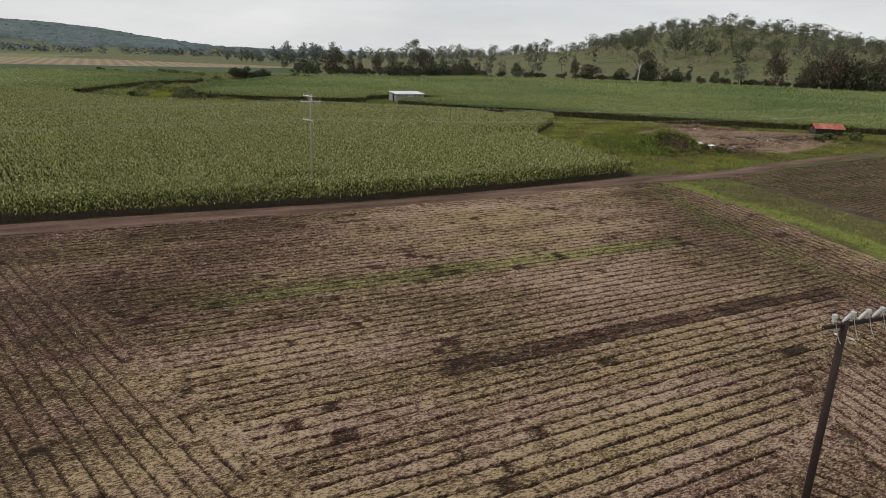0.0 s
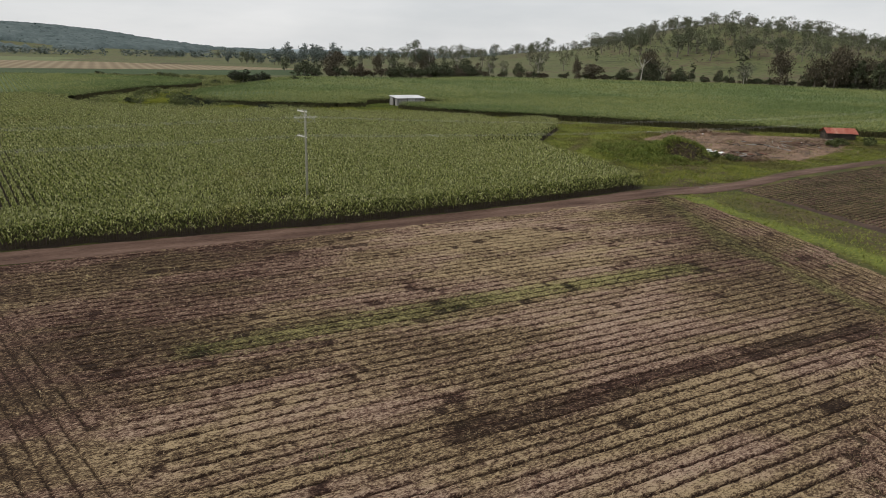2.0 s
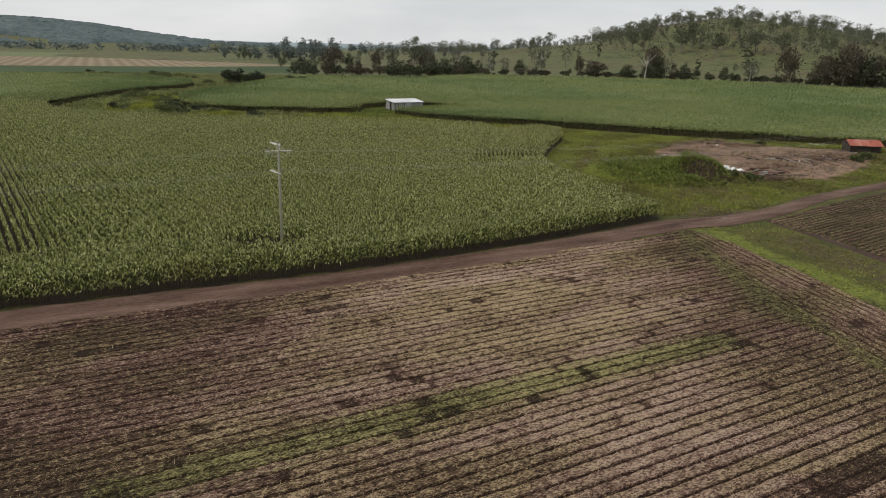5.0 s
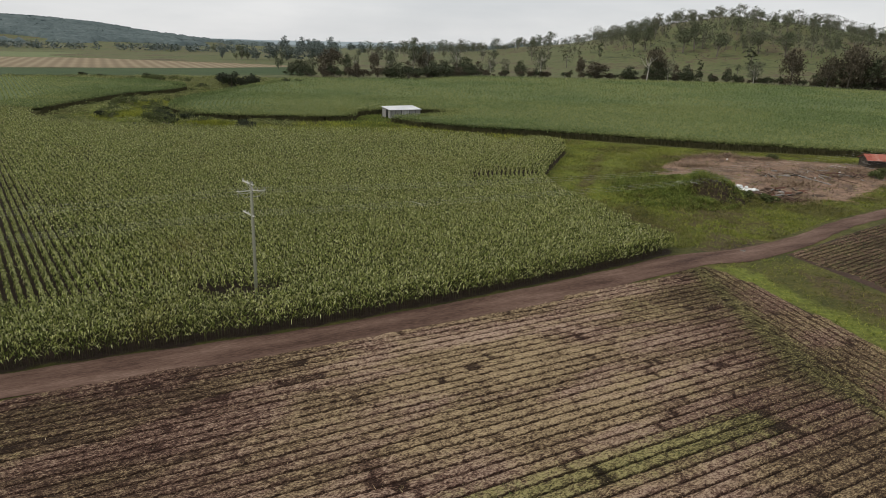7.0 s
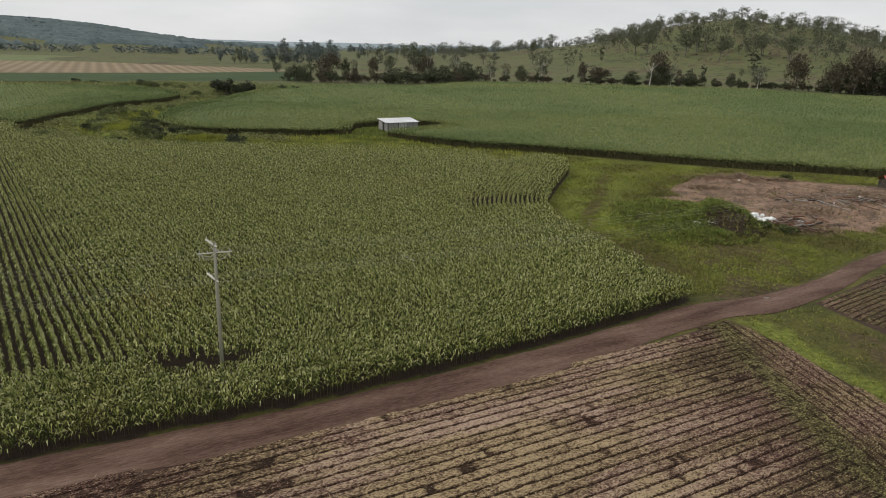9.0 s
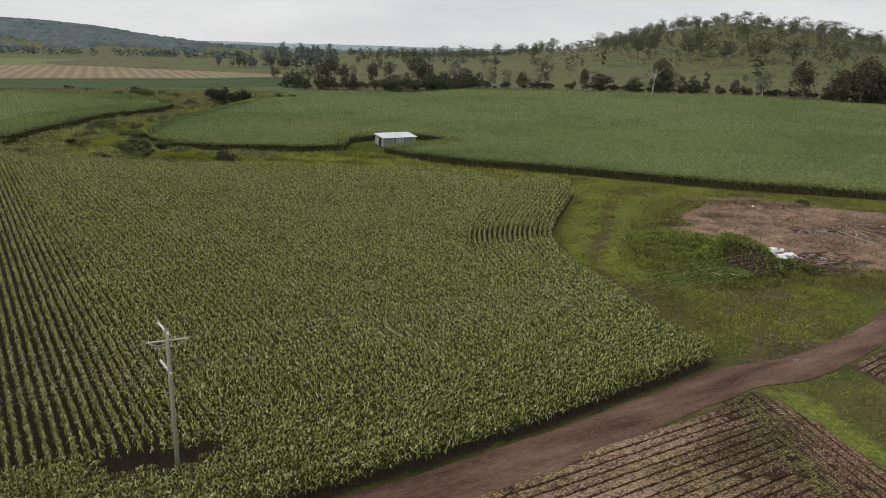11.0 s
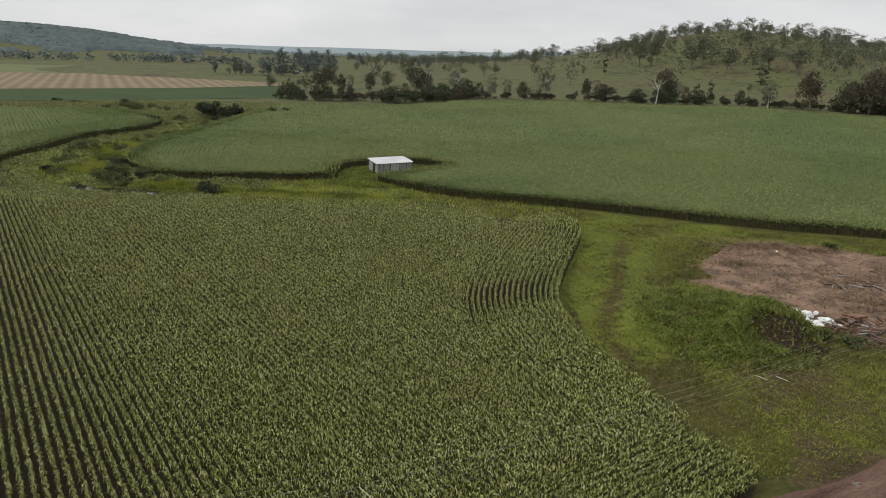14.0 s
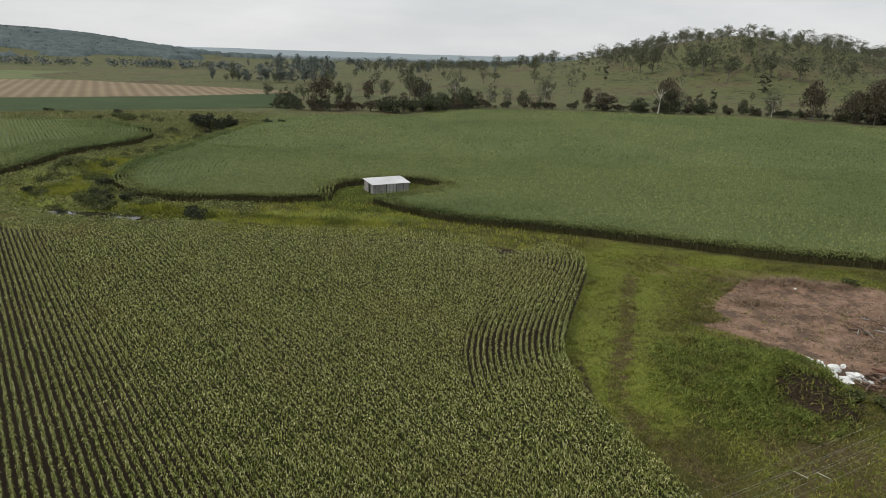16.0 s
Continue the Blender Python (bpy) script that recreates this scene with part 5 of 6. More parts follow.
# creek trees: dense dark ones, pale gums and shrubs along the back of the maize
OAKS = [build_tree("river_oak", 220 + k, 13 + 1.6 * k, 4.2 + 0.5 * k, 0.6, 6, 34, 24, 0.55, M_DARK_LEAF if k % 2 else M_BROWN_LEAF, M_BARK, "dense dark river oak on the creek bank", round_top=True) for k in range(4)]
CREEK = smooth_line([(-128, 402), (-104, 388), (-80, 394), (-60, 401), (-40, 408), (-28, 428), (-18, 446), (15, 462), (60, 468), (120, 467), (165, 470), (200, 456), (225, 440), (260, 430), (330, 415)], 2.0)
spots = [[] for _ in OAKS]
for k in range(75):
    f = r3.random() ** 1.1
    c = CREEK[int(f * (len(CREEK) - 1))]
    x, y = c[0] + r3.normal(0, 5), c[1] + 8 + abs(r3.normal(0, 14))
    sc = r3.uniform(0.3, 0.62)
    if 0 < x < 100:
        if r3.random() < 0.6:
            continue
        sc *= 0.7
    spots[r3.integers(4)].append((x, y, sc, r3.uniform(0, 360)))
spots[1] += [(231, 436, 1.2, 120), (244, 432, 1.1, 220), (258, 430, 1.3, 0), (268, 428, 1.2, 90), (224, 447, 1.15, 70), (236, 446, 1.1, 160), (250, 440, 1.2, 200)]
for proto, ss in zip(OAKS, spots):
    place(proto, ss, "trees along the creek")


def place_sized(proto, tall, wide, spots, group):
    """The tree at the first spot, copies at the others. Spots: x, y, height and width in metres."""
    tagged(proto, group=group)
    pose_at = lambda k, x, y, h, w: Matrix.LocRotScale((x, y, float(ground_z(x, y)) - 0.1), Euler((0, 0, 1.7 * k)), (w / wide, w / wide, h / tall))
    for k, spot in enumerate(spots[1:]):
        copy_thing(proto, pose_at(k + 1, *spot))
    proto.matrix_basis = pose_at(0, *spots[0])


OLIVE = build_tree("gum_tree", 260, 16, 6.2, 5.0, 7, 46, 34, 0.3, M_GUM_GREY, M_PALE_BARK, "olive-grey gum with a clumped open crown by the creek")
place_sized(OLIVE, 16.5, 14, [(32.2, 471.8, 20.9, 15), (-24.8, 464.2, 22, 16), (173.1, 466.7, 15, 14.5), (8, 474, 12, 9), (-2, 470, 11, 10), (118, 470, 14, 12), (-76.2, 494.7, 13.8, 9), (-98.8, 483.2, 11.5, 7.5)], "trees along the creek")
BROWN = build_tree("river_oak", 261, 14, 6.0, 1.0, 7, 60, 36, 0.42, M_BROWN_LEAF, M_BARK, "brown-leaved river oak with a full crown on the creek bank", round_top=True)
place_sized(BROWN, 14.5, 13.5, [(-113.1, 465.3, 15.3, 19.5), (108.8, 466.5, 22, 13), (59.2, 468, 14, 7), (209, 442, 19, 14), (219, 437, 26, 16), (229, 440, 23, 16), (71.1, 470.3, 11, 18), (-46.1, 454.4, 15.2, 13), (-86.7, 489.8, 13, 9), (193.8, 457.7, 23, 16), (240, 443, 20, 15), (252, 442, 22, 16), (264, 440, 20, 15)], "trees along the creek")
DARK = build_tree("river_oak", 262, 14, 6.0, 0.8, 7, 60, 36, 0.42, M_DARK_LEAF, M_BARK, "dense dark green river oak with a low crown", round_top=True)
place_sized(DARK, 14.5, 13.5, [(-102.2, 471.1, 12, 7), (-30, 415.6, 10.7, 15.5), (-55.6, 399.5, 9.2, 13.8), (213.8, 452, 12, 19), (108.4, 464.5, 13, 16), (92, 468, 9, 12), (18.6, 478.6, 10.4, 8.3), (-38, 425, 10, 12), (-18, 455, 12, 12), (226, 446, 18, 18), (130, 470, 9, 12)], "trees along the creek")
ROUND = build_tree("gum_tree", 263, 18, 5.6, 8.5, 7, 44, 36, 0.32, M_GUM, M_BARK, "tall round-crowned green gum above the creek scrub", round_top=True, trunk_r=0.36)
place_sized(ROUND, 18.5, 12.5, [(-53.4, 450.5, 23.6, 14.4), (-70, 470, 15, 9), (272.9, 666.6, 21.5, 23.6), (213.5, 678.5, 22, 21), (190.1, 711.9, 22, 24), (255.1, 685.9, 19.6, 24), (146.9, 743, 21.4, 20), (-1.6, 723.7, 9.7, 15), (44.4, 841.8, 13.9, 20), (74.8, 944, 20, 17), (160.4, 749.4, 22.8, 16), (264.6, 783.9, 18.6, 17), (206, 730, 27, 25)], "gum trees on the hill")
SLIM = build_tree("slim_tree", 264, 8, 1.7, 0.8, 5, 30, 26, 0.2, M_DARK_LEAF, M_BARK, "slim upright dark tree at the field edge", trunk_r=0.14)
place_sized(SLIM, 8.3, 4, [(-165.7, 513.1, 8.7, 4), (-146.9, 499.3, 7.6, 3.8), (-147, 535.9, 6, 3.6), (155.7, 528.2, 13.7, 6.5), (144.6, 524.3, 11, 7), (108, 714.4, 16, 8.6), (88, 721.3, 8.6, 5.4), (225, 621.1, 16.6, 15.7), (-152, 503, 5, 3.5)], "slim trees at the field edges")
FARTREE = build_tree("paddock_tree", 265, 15, 6.2, 2.0, 6, 40, 20, 0.62, M_HAZED_WOOD, M_BARK, "haze-tinted grey-green spreading tree on the distant pasture", round_top=True)
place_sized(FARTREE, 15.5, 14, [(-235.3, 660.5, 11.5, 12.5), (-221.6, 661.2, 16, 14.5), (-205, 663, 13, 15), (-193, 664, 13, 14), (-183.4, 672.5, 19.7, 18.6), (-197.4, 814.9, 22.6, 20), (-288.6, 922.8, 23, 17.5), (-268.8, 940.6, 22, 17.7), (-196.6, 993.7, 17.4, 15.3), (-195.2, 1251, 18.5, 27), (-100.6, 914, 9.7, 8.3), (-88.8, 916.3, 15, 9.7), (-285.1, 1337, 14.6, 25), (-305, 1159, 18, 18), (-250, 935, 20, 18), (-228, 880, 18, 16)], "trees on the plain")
PALE = build_tree("pale_gum_tree", 240, 18, 5.0, 5.5, 7, 16, 12, 0.55, M_GUM_GREY, M_PALE_BARK, "pale-barked gum with a thin open crown by the creek", trunk_r=0.3)
place(PALE, [(33, 478, 0.95, 30), (62, 482, 0.75, 80), (-2, 470, 0.8, 140), (178, 476, 0.7, 220), (197, 466, 0.95, 10), (-44, 452, 1.05, 300), (240, 470, 1.2, 60)], "pale gums by the creek")
BARE = build_tree("bare_white_gum", 249, 21, 7.5, 8, 8, 26, 9, 0.36, M_BROWN_LEAF, M_PALE_BARK, "white-trunked gum, nearly bare of leaves, at the field edge", trunk_r=0.36)
place(BARE, [(101.5, 459, 1.0, 40)], "pale gums by the creek")

# trees of the middle distance and on the plain
spots = [[] for _ in range(2)]
MID = [build_tree("paddock_tree", 250 + k, 14, 4.2, 3.0, 5, 30, 16, 0.45, M_HAZED_WOOD if k else M_GUM, M_BARK, "dark rounded paddock tree on the far plain", round_top=True) for k in range(2)]
for k in range(40):
    line = r3.random()
    x, y = (r3.uniform(-285, -160), r3.uniform(650, 720)) if line < 0.45 else (r3.uniform(-420, 130), r3.uniform(800, 1350))
    spots[r3.integers(2)].append((x, y, r3.uniform(0.55, 1.1), r3.uniform(0, 360)))
spots[0] += [(-155, 483, 0.75, 0), (-165, 520, 0.5, 40), (-140, 500, 0.55, 90), (-126, 470, 0.8, 30)]
for proto, ss in zip(MID, spots):
    place(proto, ss, "trees on the plain")

# far woods: foot of the western hill, its slopes and the low ridges
r4 = np.random.default_rng(320)
wx, wy = r4.uniform(-1800, 300, 9000), r4.uniform(880, 1750, 9000)
hz = ground_z(wx, wy)
foot = (np.abs(wy - (945 + 0.05 * wx + 70 * value_noise(wx, wy, 170, 321))) < 60) & (wx < -230) & (value_noise(wx, wy, 45, 323) > 0.3)
plain = (wy > 1450) & (wx > -700) & (r4.random(9000) < 0.10)
low = (wx > -110) & (wy > 1150) & (r4.random(9000) < 0.3)
sel = foot | plain | low
c = np.stack([wx[sel], wy[sel], hz[sel] + 5.0], -1)
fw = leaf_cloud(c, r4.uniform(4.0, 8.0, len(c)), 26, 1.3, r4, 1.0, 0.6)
tagged(part_np("far_woods", *fw, M_HAZED_WOOD, None), "grey-green trees, leaves tinted for haze, along the foot of distant slopes", "woods", kind="stuff")


def closed_woods(x0, x1, y0, y1, step, tall, accept, label):
    """A far wood seen as one closed, uneven roof of crowns."""
    X, Y = np.meshgrid(np.arange(x0, x1, step), np.arange(y0, y1, step), indexing="ij")
    X, Y = X + r4.normal(0, step * 0.2, X.shape), Y + r4.normal(0, step * 0.2, Y.shape)
    Z = ground_z(X, Y)
    ok = accept(X, Y, Z)
    top = Z + np.where(ok, tall * (0.45 + 0.65 * r4.random(X.shape)), -1.0)
    i, j = np.nonzero(ok[:-1, :-1] | ok[1:, :-1] | ok[:-1, 1:] | ok[1:, 1:])
    m = X.shape[1]
    a = i * m + j
    t = np.concatenate([np.stack([a, a + m, a + m + 1], -1), np.stack([a, a + m + 1, a + 1], -1)])
    used, inv = np.unique(t, return_inverse=True)
    v = np.stack([X.ravel(), Y.ravel(), top.ravel()], -1)[used]
    return tagged(part_np("far_woods", v, inv.reshape(-1, 3), M_HAZED_CANOPY, None, smooth=True), label, "woods", kind="stuff")


closed_woods(-2700, -480, 1000, 1760, 8.0, 9.0, lambda x, y, z: (z > 3 + 7 * value_noise(x, y, 120, 322)) & (value_noise(x, y, 150, 324) > 0.05) & (CLEARING(x, y) < 0.4), "forest covering the western hill, its green tinted blue for haze")
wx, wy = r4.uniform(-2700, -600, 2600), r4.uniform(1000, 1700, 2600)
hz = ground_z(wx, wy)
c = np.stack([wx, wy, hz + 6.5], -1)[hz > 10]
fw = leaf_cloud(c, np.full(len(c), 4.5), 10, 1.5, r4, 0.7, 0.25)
tagged(part_np("far_woods", *fw, M_HAZED_CANOPY, None), "haze-tinted crowns of the forest on the western hill", "woods", kind="stuff")


# ---- creek pool ----
M_WATER, w_nt, w_b, w_co = blank("creek_water", 0.06)
w_b.inputs["Base Color"].default_value = (0.03, 0.028, 0.02, 1)
w_b.inputs["Specular IOR Level"].default_value = 0.5
bump(w_nt, w_b, noise_node(w_nt, w_co, 1.2, 3, 0.5), 0.15, 0.05)
sheet("water", wobble([(-90, 156.5), (-84, 155.5), (-72, 156), (-69, 158.5), (-72, 161), (-84, 161.5), (-90, 160)], 1.5, 0.5, 52), -0.75, M_WATER, "still brown water of a small creek pool", "water")


# ---- bushes ----
def build_bush(seed, radius, height, material, label, per=60, leaf=0.15):
    r = np.random.default_rng(seed)
    root = new("bush")
    stems = []
    cs, rs = [], []
    for k in range(11):
        az, q = r.random() * 2 * math.pi, r.random() ** 0.6
        tip = np.array([math.cos(az) * q * radius * 0.8, math.sin(az) * q * radius * 0.8, height * (0.35 + 0.5 * r.random() * (1.1 - 0.5 * q))])
        stems.append(tube_np(np.array([(0, 0, -0.3), tip * np.array([0.4, 0.4, 0.6]), tip]), [0.07, 0.05, 0.02], 4))
        cs.append(tip)
        rs.append(radius * (0.28 + 0.2 * r.random()))
    part_np("stem", *join_np(stems), M_BARK, root)
    part_np("foliage", *leaf_cloud(np.array(cs), np.array(rs), per, leaf, r, 0.75), material, root)
    return tagged(root, label, "bush")


B_DARK = build_bush(400, 3.0, 4.6, M_DEEP_LEAF, "large dark evergreen bush at the head of the gully", 110, 0.2)
place(B_DARK, [(-117.5, 299, 1.9, 0), (-109, 303, 1.5, 33), (-124, 306, 1.4, 210), (-121, 309, 1.25, 0), (-116, 309, 1.0, 80), (-110, 297, 1.1, 140), (-108, 303, 0.9, 200), (-126, 311, 0.7, 300), (-113, 292, 0.6, 20), (-98, 318, 0.8, 45), (-93, 322, 0.7, 160)], "dark bushes in the gully")
B_LOW = build_bush(404, 3.2, 2.9, M_DEEP_LEAF, "low dark rounded bush beside the creek pool", 110, 0.16)
place(B_LOW, [(-58.5, 158.8, 1.15, 0), (-83.3, 168.2, 1.0, 40), (-77.0, 169.2, 0.75, 100), (-91.5, 183.0, 0.85, 210), (-85, 157.2, 0.5, 20), (-104, 174.5, 0.7, 160), (-79.5, 164.5, 0.6, 70), (-124.3, 284.5, 0.8, 10), (-161, 319, 0.9, 60), (-179, 340, 1.0, 0), (-212, 339, 0.9, 130), (-199, 334, 0.7, 80)], "dark bushes in the gully")
B_GREEN = build_bush(401, 2.2, 1.9, M_BUSH, "low spreading olive-green bush in the gully")
spots = [(-87.9, 175.7, 1.3, 0), (-79.4, 172.3, 1.3, 80), (-95.5, 187.6, 1.2, 30), (-86, 167.4, 1.4, 0), (-116, 208.8, 1.6, 0), (-161, 318, 1.6, 20), (-172, 328, 1.4, 0), (-84, 166, 1.2, 20), (-80, 163, 1.0, 120), (-91, 163, 0.9, 200), (-72, 166, 0.9, 50), (-124, 282, 1.0, 0), (-121, 280, 0.8, 50), (-107, 268, 0.9, 10), (-165, 322, 1.6, 0), (-158, 326, 1.2, 60), (-175, 318, 1.1, 100), (-146, 315, 1.2, 130), (-105, 158, 0.8, 30), (-100, 172, 1.0, 210), (-112, 190, 1.2, 90), (-117, 205, 1.0, 10), (-110, 215, 1.3, 75), (-104, 235, 1.1, 33), (-99, 189, 0.8, 0), (-110, 250, 0.9, 140)]
for k in range(26):
    f = r3.random()
    c = np.array([(-112, 176), (-113, 200), (-112, 230), (-114, 258), (-116, 296)])
    i = int(f * 3.999)
    q = c[i] + (c[i + 1] - c[i]) * (f * 4 - i) + r3.normal(0, 4.5, 2)
    spots.append((q[0], q[1], r3.uniform(0.35, 0.9), r3.uniform(0, 360)))
place(B_GREEN, spots, "low bushes in the gully")
B_YARD = build_bush(402, 1.4, 1.3, M_BUSH, "small dark green weedy bush beside the yard")
place(B_YARD, [(40.8, 97.8, 0.9, 0), (42.4, 98.9, 0.6, 70), (38.5, 98.8, 0.8, 130), (66, 117, 1.0, 20), (68.5, 119, 1.1, 60), (76, 123, 1.0, 110), (74, 119.5, 0.9, 300), (56.5, 136.0, 0.9, 40)], "bushes round the yard")
B_CREEK = build_bush(403, 4.0, 5.5, M_DARK_LEAF, "dense dark shrub on the creek bank", 44, 0.36)
B_CREEK_BROWN = build_bush(405, 4.0, 5.0, M_BROWN_LEAF, "dense grey-brown shrub on the creek bank", 44, 0.36)
spots = [[], []]
for k in range(230):
    c = CREEK[int(r3.random() * (len(CREEK) - 1))]
    if 5 < c[0] < 60 and r3.random() < 0.5:
        continue
    grown = 1.45 if -110 < c[0] < -15 else 1.0
    spots[k % 2].append((c[0] + r3.normal(0, 3), c[1] + 2 + abs(r3.normal(0, 4)) * grown ** 3, r3.uniform(0.45, 1.0) * grown, r3.uniform(0, 360)))
place(B_CREEK, spots[0], "creek bank shrubs")
place(B_CREEK_BROWN, spots[1], "creek bank shrubs")


# ---- sheds ----
def corrugated(width, depth, pitch, amount, nx_per=6):
    """A corrugated sheet from (0,0) to (width, depth), waves across the width; corners and triangles."""
    nx = int(width / pitch * nx_per)
    X, Y = np.meshgrid(np.linspace(0, width, nx), np.linspace(0, depth, 4), indexing="ij")
    Z = amount * np.sin(X / pitch * 2 * math.pi)
    v = np.stack([X, Y, Z], -1).reshape(-1, 3)
    i, j = np.meshgrid(np.arange(nx - 1), np.arange(3), indexing="ij")
    a = (i * 4 + j).ravel()
    t = np.concatenate([np.stack([a, a + 4, a + 5], -1), np.stack([a, a + 5, a + 1], -1)])
    k = len(v)
    under = v - np.array([0, 0, 0.02])
    return np.concatenate([v, under]), np.concatenate([t, t[:, ::-1] + k])


def grey_shed():
    """An old iron-roofed timber shed, open at one end."""
    root = new("timber_shed")
    W, D, low, high = 9.4, 5.4, 2.5, 3.0
    for k, x in enumerate(np.linspace(0.08, W - 0.08, 5)):
        for y, h in ((0.08, low), (D - 0.08, high)):
            part_np("post", *tube_np([(x, y, -0.4), (x, y, h - 0.06)], 0.08, 7), M_TIMBER, root)
    n = 46
    for k in range(n):
        x = (k + 0.5) * W / n
        gap = 0.22 if not (27 < k < 33) else 0.38
        bm = bmesh.new()
        box(bm, x, -0.02, (low + gap) / 2, W / n * 0.93, 0.03, low - gap - 0.05 * rng.random(), Matrix.Rotation(rng.normal(0, 0.006), 4, "Y"))
        part("plank", bm, M_PALE_TIMBER if 17 < k < 29 and k % 5 else M_DARK_TIMBER if k in (2, 7, 16, 17, 29, 38) else M_TIMBER, root)
    for k in range(22):
        y = (k + 0.5) * D / 22
        top = low + (high - low) * y / D
        if 5 < k < 11:
            continue
        bm = bmesh.new()
        box(bm, -0.02, y, (top + 0.2) / 2, 0.03, D / 22 * 0.92, top - 0.25)
        part("plank", bm, M_TIMBER, root)
        bm = bmesh.new()
        box(bm, W + 0.02, y, (top + 0.2) / 2, 0.03, D / 22 * 0.92, top - 0.25)
        part("plank", bm, M_TIMBER, root)
    bm = bmesh.new()
    box(bm, W / 2, D, (high + 0.2) / 2, W, 0.04, high - 0.25)
    part("back_wall", bm, M_TIMBER, root)
    # Near-black floor: the shed's inner shade is put into its colour.
    bm = bmesh.new()
    box(bm, W / 2, D / 2, 0.01, W - 0.3, D - 0.3, 0.06)
    part("shaded_earth_floor", bm, M_SHADE, root)
    bm = bmesh.new()
    for y, h in ((0.1, low), (D / 2, (low + high) / 2), (D - 0.1, high)):
        box(bm, W / 2, y, h - 0.02, W + 0.3, 0.07, 0.09)
    part("purlin", bm, M_TIMBER, root)
    slope = math.atan2(high - low, D)
    v, t = corrugated(W + 0.7, (D + 0.9) / math.cos(slope), 0.076 * 3, 0.02)
    c, s_ = math.cos(slope), math.sin(slope)
    v = np.stack([v[:, 0] - 0.4, v[:, 1] * c - v[:, 2] * s_ - 0.45, v[:, 1] * s_ + v[:, 2] * c + low + 0.05 - 0.45 * s_ / c], -1)
    part_np("roof", v, t, M_ROOF_IRON, root, "pale weathered corrugated iron roof")
    for dx, dy in ((-1.3, 1.0), (-1.5, 2.7)):
        part_np("lean_pole", *tube_np([(dx, dy, -0.2), (dx + 0.2, dy, 1.6), (0.0, dy + 0.2, 2.3)], 0.05, 6), M_TIMBER, root)
    root.matrix_basis = pose(-27.4, 186.6, 0, 0, 0, 33)
    return tagged(root, "long grey weathered timber shed with a pale corrugated iron roof", "shed")


grey_shed()


def red_shed():
    """A low slab hut under a rusty red iron roof."""
    root = new("slab_hut")
    W, D, h = 5.2, 3.6, 1.55
    for x in (0.1, W / 2, W - 0.1):
        for y in (0.1, D - 0.1):
            part_np("post", *tube_np([(x, y, -0.4), (x, y, h + 0.1)], 0.09, 7), M_LOG_DARK, root)
    for k in range(7):
        z = 0.12 + k * 0.2
        for y in (0.0, D):
            part_np("slab", *tube_np([(-0.1, y, z), (W / 2, y + rng.normal(0, 0.02), z + 0.01), (W + 0.1, y, z)], 0.095, 6), M_LOG_DARK, root)
        for x in (0.0, W):
            part_np("slab", *tube_np([(x, 0.1, z), (x, D - 0.1, z)], 0.09, 6), M_LOG_DARK, root)
    rise, half = 0.95, D / 2 + 0.45
    sl = math.atan2(rise, half)
    for side in (0, 1):
        v, t = corrugated(W + 0.8, half / math.cos(sl), 0.2, 0.022)
        y = v[:, 1] * math.cos(sl) - v[:, 2] * math.sin(sl)
        z = v[:, 1] * math.sin(sl) + v[:, 2] * math.cos(sl)
        yy = y - 0.45 if side == 0 else D + 0.45 - y
        part_np("roof_sheet", np.stack([v[:, 0] - 0.4, yy, z + h - 0.1], -1), t if side == 0 else t[:, ::-1], M_RUST, root, "rusty red and pink corrugated iron sheet")
    for x in (0.0, W):
        bm = bmesh.new()
        f = [bm.verts.new((x + dx, y, z)) for dx in (-0.02, 0.02) for y, z in ((0, h - 0.05), (D, h - 0.05), (D / 2, h + 0.68))]
        bm.faces.new(f[:3])
        bm.faces.new(f[3:])
        for a, b in ((0, 1), (1, 2), (2, 0)):
            bm.faces.new((f[a], f[b], f[b + 3], f[a + 3]))
        part("gable", bm, M_LOG_DARK, root)
    root.matrix_basis = pose(69.2, 126.0, float(ground_z(71.5, 127.5)) - 0.12, 0, 0, -5)
    return tagged(root, "low dark log hut with a rusty red iron roof", "shed")


red_shed()


# ---- power poles and wires ----
LINE_DIR = np.array([0.893, 0.45, 0.0])
EAST_DIR = np.array([0.8366, 0.548, 0.0])
ARM_DIR = np.array([-0.684, 0.73, 0.0])


def insulator(root, at, h=0.22):
    z = at[2]
    pts = [(at[0], at[1], z), (at[0], at[1], z + h * 0.3), (at[0], at[1], z + h * 0.35), (at[0], at[1], z + h * 0.6), (at[0], at[1], z + h * 0.65), (at[0], at[1], z + h)]
    part_np("insulator", *tube_np(pts, [0.02, 0.02, 0.05, 0.025, 0.045, 0.02], 8), M_CERAMIC, root)


def arm(root, centre, direction, length, size=0.11, material=None, label="pale painted timber crossarm"):
    d = np.asarray(direction) / np.linalg.norm(direction)
    bm = bmesh.new()
    box(bm, *centre, length, size, size, Matrix.Rotation(math.atan2(d[1], d[0]), 4, "Z"), 0.01)
    part("crossarm", bm, material or M_WHITE_ARM, root, label)


def loop_wire(root, a, b, sag, radius=0.018):
    a, b = np.asarray(a), np.asarray(b)
    t = np.linspace(0, 1, 9)[:, None]
    p = a + (b - a) * t + np.array([0, 0, -sag]) * (4 * t * (1 - t))
    part_np("jumper_wire", *tube_np(p, radius, 5), M_WIRE, root)


